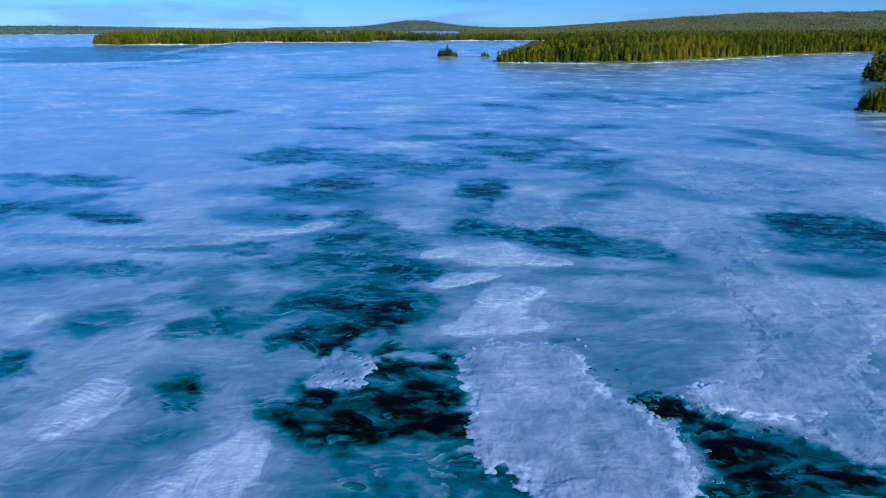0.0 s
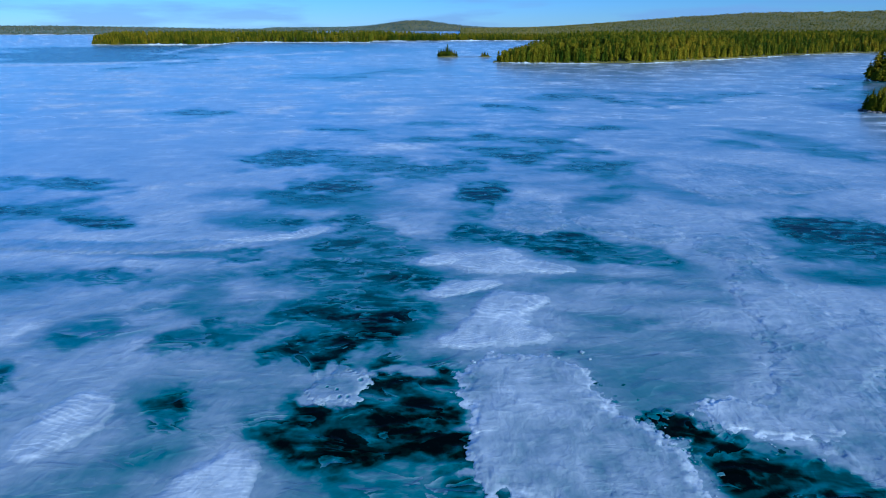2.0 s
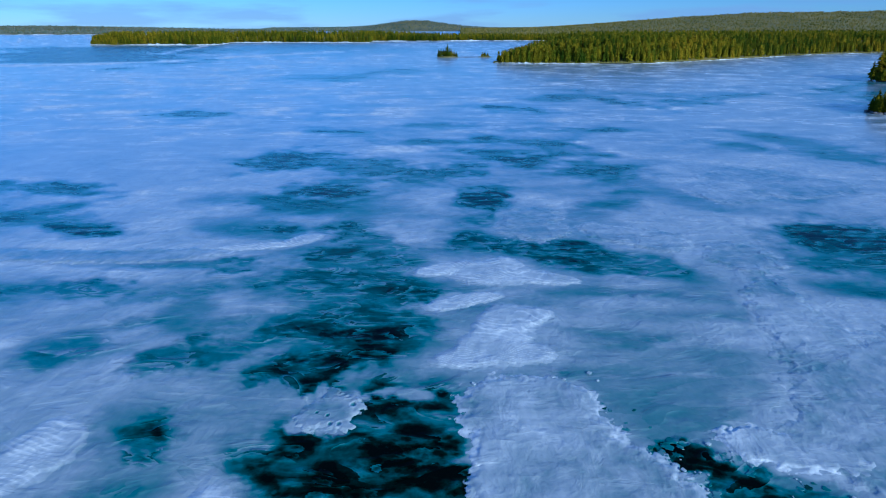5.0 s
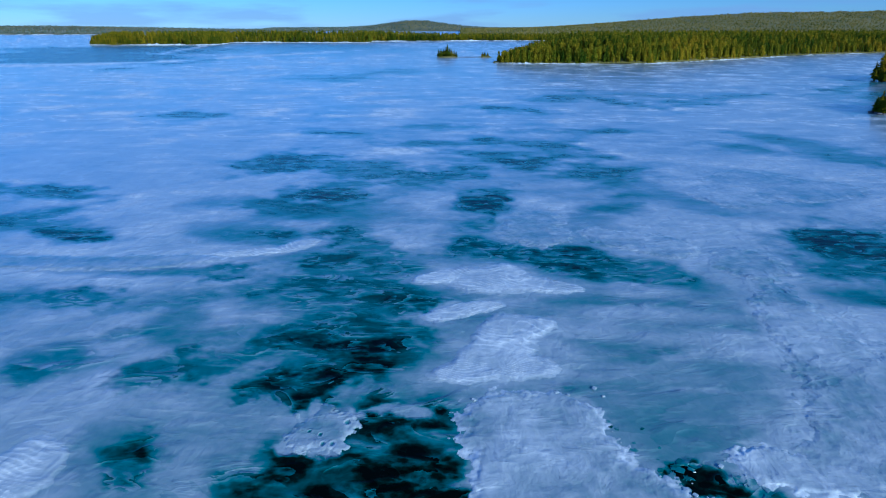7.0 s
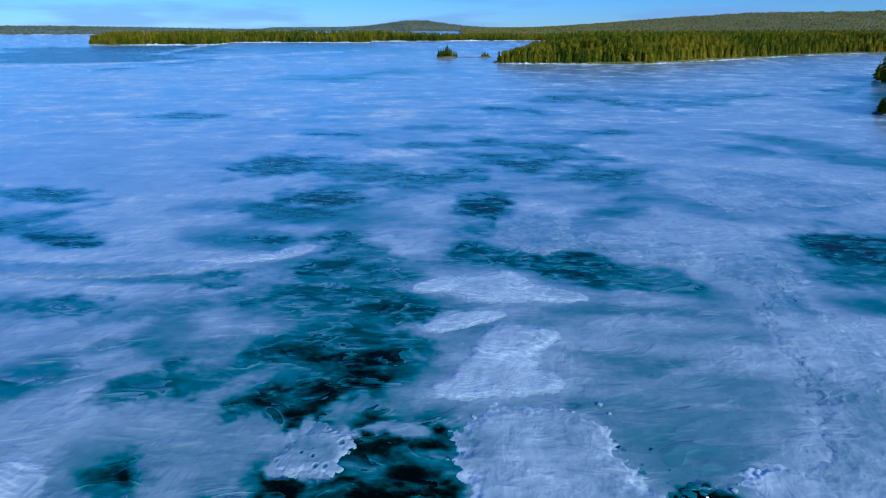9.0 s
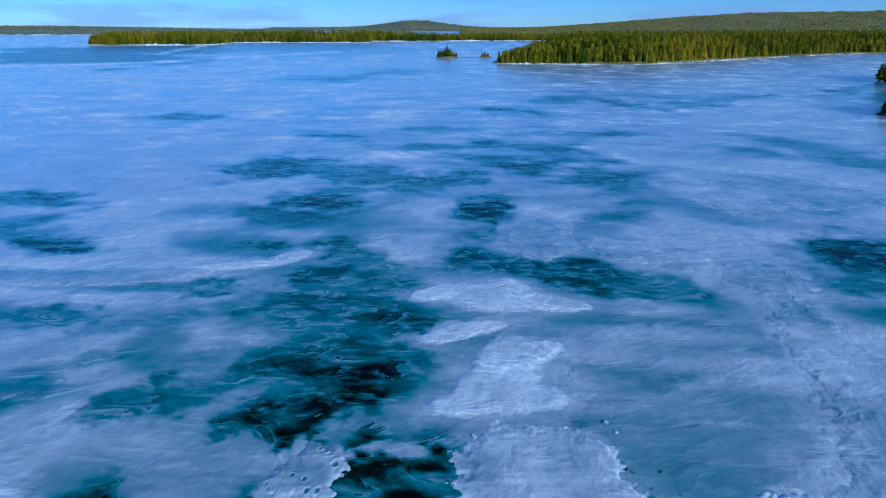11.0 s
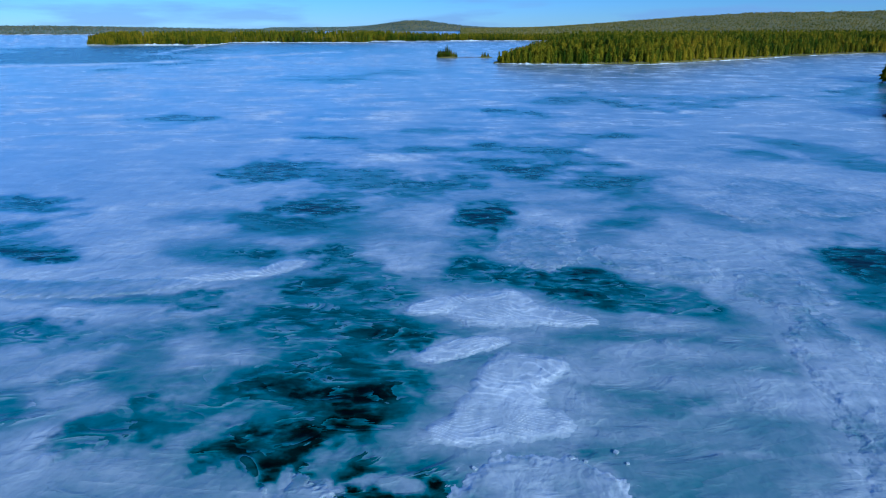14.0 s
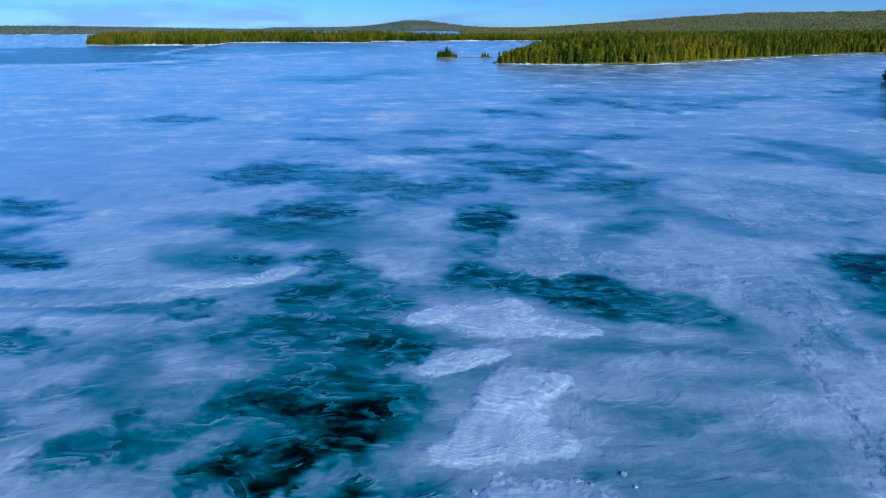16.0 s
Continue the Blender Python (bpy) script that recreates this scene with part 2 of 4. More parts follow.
# ---- the frozen bay: one sheet from below the flight to the horizon ----
front = np.radians(np.linspace(-43, 43, 800))
rest = np.radians(np.linspace(43, 317, 70)[1:-1])
angle = np.concatenate([front, rest])
radius = np.concatenate([np.linspace(0.01, 15, 11), 1.0 / np.linspace(1 / 16.0, 1 / 4900.0, 600)])
SX = (radius[:, None] * np.sin(angle)[None, :]).ravel()
SY = (radius[:, None] * np.cos(angle)[None, :]).ravel() - 1.0
WARP = {s: fbm(SX / s, SY / (0.8 * s), 5, 40 + int(s * 10), 0.52) for s in (1.6, 5.0, 16.0, 60.0)}
streaks = fbm(SX / 16 + 0.5 * WARP[16.0], SY / 8, 5, 5)
# cover also grows with distance: far ice painted paler in place of sky sheen
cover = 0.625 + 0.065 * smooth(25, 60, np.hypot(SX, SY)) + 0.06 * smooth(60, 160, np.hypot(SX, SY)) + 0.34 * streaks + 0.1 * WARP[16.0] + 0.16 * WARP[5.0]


def patch(x, y, long, short, turn, value, soft):
    """Frost, thin ice or open water: the cover goes to value inside an ellipse with a torn or smoky rim."""
    if value < 0.56 and y > 40:
        long, short, value = 1.2 * long, 1.3 * short, value - 0.04
    reach = 2.4 * max(long, short)
    near = np.nonzero((np.abs(SX - x) < reach) & (np.abs(SY - y) < reach))[0]
    dx, dy, a = SX[near] - x, SY[near] - y, radians(turn)
    d = np.hypot((dx * math.cos(a) + dy * math.sin(a)) / long, (dy * math.cos(a) - dx * math.sin(a)) / short)
    size = math.sqrt(long * short)
    w = WARP[1.6 if size < 2.2 else 5.0 if size < 9 else 16.0 if size < 40 else 60.0][near]
    d = d + 1.05 * w + 0.3 * WARP[1.6][near]
    k = 1 - smooth(1 - 0.9 * soft, 1 + 0.9 * soft, d)
    cover[near] += (value - cover[near]) * k


# far open bays and their pale pressure edges
patch(-241, 417, 95.19, 53.49, -39, 0.3, 0.25)
patch(-270, 553, 107, 65.8, -40, 0.3, 0.25)
patch(-116, 586, 115, 64.98, -74, 0.5, 0.6)
patch(-194, 334, 67.8, 9.59, 20, 0.97, 0.5)
patch(-106, 456, 117, 10.61, 61, 0.97, 0.5)
patch(-227, 587, 117, 5.04, -79, 0.97, 0.5)
patch(-107, 247, 27.08, 11.47, -6, 0.85, 0.8)
patch(-57.27, 210, 37.74, 8.49, -1, 0.82, 0.8)
patch(95.34, 234, 16.82, 11.39, 31, 0.85, 0.8)
patch(-21.03, 281, 22.63, 14.94, -83, 0.5, 0.6)
patch(123, 187, 54.84, 9.26, 52, 0.44, 0.3)
patch(100, 162, 21.36, 6.32, 70, 0.44, 0.4)
patch(110, 175, 13.99, 2.69, 78, 0.6, 0.9)
patch(133, 200, 25.29, 2.21, 45, 0.6, 0.9)
# pale frosted plains
patch(-34.72, 75.83, 30.42, 13.38, -61, 0.8, 0.7)
patch(-41.82, 99.23, 29.62, 18.81, -19, 0.76, 0.8)
patch(-29.74, 51.93, 15.38, 3.4, -2, 0.86, 0.6)
patch(-13.04, 31.46, 5.35, 3.65, -22, 0.68, 0.7)
patch(-21.9, 31.99, 3.23, 2.32, 13, 0.68, 0.7)
patch(-27.02, 40.17, 6.03, 2.81, -11, 0.66, 0.8)
patch(22.12, 55.23, 11.17, 8.46, 77, 0.76, 0.6)
patch(25, 45.08, 9.58, 3.56, 60, 0.78, 0.5)
patch(22.27, 34.29, 10.53, 3.64, 57, 0.78, 0.5)
patch(18.03, 27.36, 4.87, 3, -20, 0.84, 0.35)
patch(19.51, 24.47, 2.89, 2.12, -56, 0.8, 0.4)
patch(28.96, 38.64, 7.97, 2.87, 51, 0.8, 0.7)
patch(38.18, 78.83, 16.33, 8.76, 65, 0.8, 0.7)
patch(53.88, 82.77, 21.26, 7.87, 60, 0.78, 0.7)
patch(69.18, 134, 40.74, 16.92, 57, 0.78, 0.8)
# dark streaks among the distant frost
patch(-55.54, 140, 7.46, 4.63, -16, 0.36, 0.6)
patch(-40.26, 245, 17.69, 12.76, -70, 0.42, 0.7)
patch(-18.59, 116, 6.02, 2.41, -23, 0.4, 0.7)
patch(15.61, 149, 7.94, 4.11, -31, 0.38, 0.7)
patch(31.61, 174, 7.91, 6.65, -71, 0.38, 0.7)
patch(44.21, 166, 13.49, 3.62, -67, 0.38, 0.7)
patch(56.59, 182, 13.06, 4.88, -34, 0.42, 0.7)
patch(77.91, 177, 13.12, 3.37, 27, 0.4, 0.7)
patch(62.92, 163, 6.68, 4.63, 30, 0.42, 0.7)
patch(1.81, 123, 6.77, 3.05, 0, 0.44, 0.7)
patch(7.47, 109, 3.68, 2.01, 85, 0.34, 0.7)
patch(13.38, 106, 3.95, 2.31, 4, 0.38, 0.7)
patch(17.84, 105, 4.01, 2.38, 34, 0.38, 0.7)
patch(4.97, 96.39, 5.67, 1.83, -23, 0.42, 0.7)
patch(11.91, 90.52, 3.47, 3.01, -88, 0.34, 0.6)
patch(20.22, 96.42, 4.67, 2.78, -37, 0.4, 0.7)
patch(21.27, 83.77, 4.75, 3.32, -35, 0.36, 0.6)
patch(26.66, 118, 9.77, 2.11, 1, 0.45, 0.7)
patch(-3.31, 105, 5.84, 2.27, -0, 0.42, 0.7)
patch(53.16, 96.59, 10.53, 2.68, -39, 0.5, 0.7)
patch(58.72, 101, 13.78, 2.54, -76, 0.5, 0.7)
patch(39.14, 71.6, 3.82, 2.97, -58, 0.48, 0.7)
patch(26.79, 71.74, 7.16, 3.18, -50, 0.52, 0.7)
patch(59.39, 108, 9.15, 2.37, -58, 0.5, 0.8)
# teal windows in the ice, middle distance
patch(-21.42, 90.66, 6.53, 4.78, 67, 0.32, 0.5)
patch(-10.5, 86.12, 8.21, 4.14, -27, 0.36, 0.6)
patch(-5.09, 83.75, 5.47, 1.92, -30, 0.4, 0.6)
patch(-12.77, 73, 5.14, 2.99, -17, 0.3, 0.5)
patch(-11.36, 78.14, 3.69, 1.3, -1, 0.42, 0.6)
patch(0.55, 82.73, 6.23, 3.08, 47, 0.36, 0.6)
patch(5.06, 69.76, 4.57, 2.22, 81, 0.28, 0.5)
patch(3.61, 61.42, 2.11, 1.77, 80, 0.4, 0.6)
patch(-23.41, 69.39, 4.04, 2.06, -6, 0.5, 0.7)
patch(-18.52, 68.35, 2.65, 1.51, -7, 0.48, 0.7)
patch(-14.23, 66.4, 3.37, 2.74, -29, 0.5, 0.8)
patch(-19.6, 60.83, 3.76, 2.71, -23, 0.52, 0.8)
patch(-13.6, 57.46, 2.81, 1.48, -5, 0.5, 0.7)
patch(17.91, 67.72, 5.81, 1.95, 51, 0.5, 0.6)
patch(14.43, 60.81, 2.7, 2.15, 49, 0.52, 0.6)
patch(-46.87, 74.44, 7.23, 2.36, -13, 0.36, 0.5)
patch(-54.15, 75.92, 3.76, 1.48, -8, 0.36, 0.5)
patch(-41.52, 62.41, 5.34, 3.4, 55, 0.4, 0.6)
patch(-33.81, 58.79, 3.72, 1.55, -15, 0.28, 0.5)
patch(-46.67, 63.59, 3.6, 1.9, -23, 0.36, 0.6)
patch(-5.17, 64.08, 3.72, 3.15, -11, 0.55, 0.8)
patch(36.27, 57, 4.77, 3.62, 23, 0.27, 0.5)
patch(36.94, 52.01, 4.86, 4.03, 48, 0.27, 0.6)
patch(32.01, 50.35, 3.2, 1.64, 14, 0.45, 0.7)
# teal windows, nearer
patch(-25.14, 44.19, 2.59, 1.56, -23, 0.37, 0.75)
patch(-31.82, 44.66, 2.91, 1.54, 3, 0.41, 0.75)
patch(-19.11, 44.65, 2.76, 1.38, 8, 0.51, 0.85)
patch(-16.82, 49.62, 1.8, 1.48, -0, 0.37, 0.65)
patch(-22.2, 49.6, 5.39, 0.72, -0, 0.47, 0.75)
patch(-22.29, 35.26, 3.88, 1.97, 16, 0.33, 0.75)
patch(-15.2, 34.7, 2.49, 1.67, 23, 0.35, 0.75)
patch(-24.5, 30.04, 1.98, 1.14, -55, 0.31, 0.65)
patch(-16.53, 41.01, 3.72, 1.09, -69, 0.53, 0.85)
patch(-17.13, 27.74, 1.6, 0.84, 16, 0.56, 0.95)
# grey thin ice between the snow
patch(12.31, 32.34, 5.84, 4.44, 72, 0.58, 0.75)
patch(12.41, 28.66, 2.82, 2.61, -78, 0.55, 0.65)
patch(10.15, 35.66, 3.37, 2.07, 9, 0.59, 0.85)
patch(13.31, 43.72, 6.77, 1.07, -11, 0.46, 0.65)
patch(19.51, 40.59, 5.97, 0.94, -5, 0.46, 0.65)
patch(9.95, 38.19, 3.03, 0.84, -12, 0.44, 0.65)
patch(13.1, 36.87, 2.59, 0.6, 18, 0.44, 0.65)
patch(13.96, 32.96, 2, 0.22, -6, 0.68, 1)
patch(30.83, 44.42, 4.27, 1.08, -18, 0.5, 0.95)
patch(24.18, 30.71, 2.74, 1.52, 61, 0.49, 0.75)
# dark lead through the middle
patch(-9.3, 56.45, 4.94, 3.21, -31, 0.32, 0.6)
patch(-6.21, 49.88, 7.17, 4.28, -41, 0.36, 0.7)
patch(-9.7, 51.16, 3.52, 1.51, 65, 0.32, 0.6)
patch(-3.69, 43.92, 3.97, 3.22, -8, 0.24, 0.6)
patch(-6.98, 42.33, 4.5, 3.69, -63, 0.38, 0.8)
patch(-7.1, 37.79, 4.27, 2.31, -4, 0.26, 0.8)
patch(-4.82, 35.29, 4.71, 2.4, 15, 0.16, 0.5)
patch(-7.78, 33.35, 2.16, 1.68, -20, 0.2, 0.6)
patch(-0.85, 34.16, 3.01, 2.12, -88, 0.27, 0.7)
patch(-1.75, 30.71, 3.89, 2.52, -2, 0.13, 0.5)
patch(-5.42, 27.26, 3.27, 2.06, -6, 0.15, 0.6)
patch(-6.15, 25.09, 2.83, 2.14, 4, 0.13, 0.5)
patch(-3.47, 25.32, 3.47, 2.04, -17, 0.09, 0.4)
patch(-0.69, 26.37, 3.45, 2.58, -87, 0.13, 0.5)
patch(0.67, 23.24, 2.82, 1.81, 88, 0.13, 0.5)
patch(1.59, 21.09, 1.93, 1.39, 4, 0.2, 0.6)
patch(-2.06, 21.63, 2.46, 1.62, -3, 0.4, 0.8)
patch(-3.92, 20.92, 1.71, 1.35, -15, 0.34, 0.7)
patch(-1.61, 31.13, 1.48, 0.58, -0, 0.62, 0.5)
patch(4.53, 53.95, 3.17, 1.99, 3, 0.34, 0.6)
patch(8.86, 51.95, 5.76, 2.72, -29, 0.3, 0.5)
patch(13.64, 50.39, 3.21, 1.91, -49, 0.28, 0.6)
patch(16.89, 49.66, 3.05, 1.93, -51, 0.42, 0.6)
patch(3.49, 20.9, 1.22, 1.01, 17, 0.3, 0.6)
# dark lead between the snow fields
patch(11.2, 25.98, 1.45, 1.24, -39, 0.1, 0.35)
patch(12.55, 23.8, 2.31, 1.68, 88, 0.1, 0.35)
patch(14.19, 22.75, 2.11, 1.32, 30, 0.1, 0.5)
patch(15.16, 21.87, 3.55, 2.32, -17, 0.1, 0.4)
patch(12.82, 20.41, 2.9, 1.28, 7, 0.1, 0.4)
patch(17.2, 20.97, 2.73, 2.03, -24, 0.1, 0.5)
patch(15.86, 23.14, 2.4, 0.47, -34, 0.26, 0.7)
patch(12.65, 21.59, 1.67, 0.25, 14, 0.3, 0.8)
patch(16.14, 20.89, 1.26, 0.23, -16, 0.3, 0.8)
patch(15.9, 22.14, 1.33, 0.17, 24, 0.28, 0.8)
patch(18.73, 23.54, 1.58, 0.67, -64, 0.42, 0.5)
patch(15.23, 24.36, 1.77, 0.37, -8, 0.5, 0.6)
# dark pool and smoky ice near the left
patch(-14.5, 27.16, 3.08, 1.96, -23, 0.49, 0.85)
patch(-13.63, 27.33, 1.67, 1.09, -45, 0.2, 0.75)
patch(-13.69, 23.53, 2.75, 0.99, 14, 0.45, 0.85)
patch(-14.8, 21.6, 1.39, 0.99, -5, 0.5, 0.95)
patch(-13.25, 20.91, 1.64, 1.02, -26, 0.51, 0.95)
patch(-6.32, 20.92, 1.96, 1.34, -12, 0.51, 0.95)
patch(-9.8, 24.37, 1.65, 0.85, -7, 0.62, 0.95)
patch(-17.76, 21.62, 2.29, 1.24, -23, 0.56, 0.95)
patch(-21.16, 25.25, 1.18, 0.52, -10, 0.5, 0.95)
patch(-11.46, 17.65, 4.32, 1.81, -6, 0.5, 1)
patch(2.44, 17.63, 2.12, 1.58, 8, 0.4, 0.85)
patch(14.5, 41.9, 7.0, 0.9, -8, 0.66, 0.8)
patch(12.6, 46.0, 6.2, 0.9, -9, 0.66, 0.8)
patch(15.0, 38.6, 6.0, 0.8, -6, 0.64, 0.8)
# wispy teal windows over the smoky ice
patch(-15.82, 35.11, 2.44, 1.12, 53, 0.34, 0.8)
patch(-19.86, 39.16, 1.95, 0.88, 33, 0.42, 0.8)
patch(-25.44, 44.91, 2.3, 1.15, -16, 0.36, 0.7)
patch(-13.03, 39.69, 1.7, 1.24, 54, 0.44, 0.8)
patch(-18.37, 44.55, 1.82, 0.94, 21, 0.46, 0.8)
patch(-12.14, 35.47, 1.68, 0.81, 50, 0.42, 0.8)
patch(-7.67, 36.3, 1.65, 1.02, -10, 0.42, 0.8)
# frost feathering out round the drifts and slabs
patch(4.27, 28.47, 3.46, 2.9, -86, 0.72, 0.35)
patch(3.76, 30.69, 2.56, 2.07, 11, 0.72, 0.35)
patch(2.26, 25.41, 3, 0.76, 83, 0.72, 0.35)
patch(6.19, 30.67, 1.85, 1.54, 52, 0.72, 0.35)
patch(5.86, 24.75, 4.65, 3.14, 78, 0.72, 0.35)
patch(8.26, 21.8, 3.28, 2.51, 74, 0.72, 0.35)
patch(8.8, 23.6, 2.19, 1.47, 82, 0.72, 0.35)
patch(3.43, 23.56, 1.69, 1.5, 43, 0.72, 0.35)
patch(5.83, 17.72, 4.33, 2.43, 7, 0.72, 0.35)
patch(-5.24, 29.73, 1.34, 1.2, -69, 0.72, 0.35)
patch(-6.15, 28.39, 1.13, 0.76, -8, 0.72, 0.35)
patch(-4.29, 30.76, 0.77, 0.59, -74, 0.72, 0.35)
patch(-6.06, 31.27, 0.97, 0.36, -79, 0.72, 0.35)
patch(-7.13, 30.31, 0.45, 0.37, -37, 0.72, 0.35)
patch(-4.81, 28.16, 0.73, 0.45, -5, 0.72, 0.35)
patch(4.54, 48.01, 3.89, 3.37, -29, 0.72, 0.7)
patch(7.19, 46.51, 3.94, 1.93, -8, 0.72, 0.7)
patch(1.71, 47.56, 3.33, 2.09, 15, 0.72, 0.7)
patch(2.8, 35.28, 4.41, 2.6, 21, 0.72, 0.7)
patch(5.25, 34.84, 2.46, 1.63, -9, 0.72, 0.7)
patch(4.41, 38.78, 4.39, 2.08, 68, 0.72, 0.7)
patch(6.54, 40.1, 1.98, 1.72, 38, 0.72, 0.7)
patch(-18.19, 26.19, 3.01, 2.14, -67, 0.72, 0.7)
patch(-18.81, 24.83, 1.72, 1.34, -76, 0.72, 0.7)
patch(-17.53, 27.36, 2.38, 1.45, -59, 0.72, 0.7)
patch(-9.6, 21.51, 2.83, 2.27, -73, 0.72, 0.7)
patch(-10.4, 19.84, 2.76, 2.53, -83, 0.72, 0.7)
patch(-9.08, 22.94, 1.71, 1.34, -80, 0.72, 0.7)
patch(8.7, 61.63, 5.51, 2.9, 69, 0.72, 0.35)
patch(9.83, 57.48, 2.6, 1.63, 45, 0.72, 0.35)
patch(15.11, 57.48, 2.2, 1.63, 58, 0.72, 0.35)
patch(14.37, 59.17, 1.47, 1.18, 32, 0.72, 0.35)
patch(17.18, 56.95, 2.63, 2.45, 79, 0.72, 0.35)
patch(19.65, 55.19, 3.03, 2.81, 80, 0.72, 0.35)
patch(14.29, 27.23, 1.54, 1.26, 17, 0.72, 0.35)
patch(15.97, 26.47, 1.7, 1.29, -3, 0.72, 0.35)
patch(17.72, 25.98, 1.35, 1.13, -14, 0.72, 0.35)
patch(0.7, 42.17, 3.13, 1.39, 24, 0.72, 0.7)
patch(2.87, 43.25, 2.57, 1.13, 13, 0.72, 0.7)
patch(-12.19, 56.01, 2.58, 1.59, 36, 0.72, 0.7)
patch(-15.98, 53.94, 5.29, 1.38, 9, 0.72, 0.7)
patch(23.23, 42.36, 4.59, 2.05, 66, 0.72, 0.35)
patch(22.79, 36.72, 5.04, 2.51, 63, 0.72, 0.35)
patch(21, 30.82, 4.15, 2.52, 51, 0.72, 0.35)
patch(18.97, 26.77, 3.31, 2.1, -11, 0.72, 0.35)
patch(19.39, 23.78, 1.98, 1.6, -58, 0.72, 0.35)
patch(25.47, 34.3, 5.05, 1.62, 54, 0.72, 0.35)
patch(24.91, 51.23, 4.03, 2.91, 74, 0.72, 0.35)
patch(39.23, 77.93, 8.04, 7.22, 85, 0.72, 0.35)
patch(31.65, 71.69, 4.84, 3.24, -71, 0.72, 0.35)
patch(44.91, 74.53, 5.85, 3.41, 36, 0.72, 0.35)
patch(-29.47, 51.4, 8.86, 1.54, -1, 0.72, 0.35)
patch(-36.82, 51.85, 5.21, 1.27, -2, 0.72, 0.35)
patch(-23.06, 51.85, 5.42, 1.33, 5, 0.72, 0.35)
cover = np.clip(cover, 0.0, 0.97)
sheet_z = 0.05 * smooth(0.3, 0.9, cover) + 0.03 * WARP[1.6] * smooth(0.4, 0.8, cover)
sheet_z[radius.repeat(len(angle)) > 600] = 0.0
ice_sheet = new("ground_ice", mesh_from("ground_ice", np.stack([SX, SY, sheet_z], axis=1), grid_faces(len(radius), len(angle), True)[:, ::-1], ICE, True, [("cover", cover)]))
tagged(ice_sheet, "frozen bay of blue-white sea ice with dark teal leads", "sea ice", kind="structure")


# ---- raised snow and floes on the ice ----
def sheet_at(x, y):
    """The sheet's cover and level below points in front of the flight's start."""
    i = np.interp(np.hypot(x, y + 1.0), radius, np.arange(len(radius)))
    j = np.interp(np.arctan2(x, y + 1.0), front, np.arange(len(front)))
    i0, j0 = np.minimum(i.astype(int), len(radius) - 2), np.minimum(j.astype(int), len(front) - 2)
    fi, fj, w = i - i0, j - j0, len(angle)
    out = []
    for values in (cover, sheet_z):
        a, b, c, d = (values[(i0 + p) * w + j0 + q] for p, q in ((0, 0), (0, 1), (1, 0), (1, 1)))
        out.append((a * (1 - fj) + b * fj) * (1 - fi) + (c * (1 - fj) + d * fj) * fi)
    return out


def largest(mask):
    """The largest connected part of a mask."""
    label, best, count = np.zeros(mask.shape, dtype=np.int32), 0, 0
    sizes = {}
    for i, j in zip(*np.nonzero(mask)):
        if label[i, j]:
            continue
        count += 1
        stack, label[i, j], sizes[count] = [(i, j)], count, 0
        while stack:
            a, b = stack.pop()
            sizes[count] += 1
            for c, d in ((a + 1, b), (a - 1, b), (a, b + 1), (a, b - 1)):
                if 0 <= c < mask.shape[0] and 0 <= d < mask.shape[1] and mask[c, d] and not label[c, d]:
                    label[c, d] = count
                    stack.append((c, d))
    best = max(sizes, key=sizes.get)
    return label == best


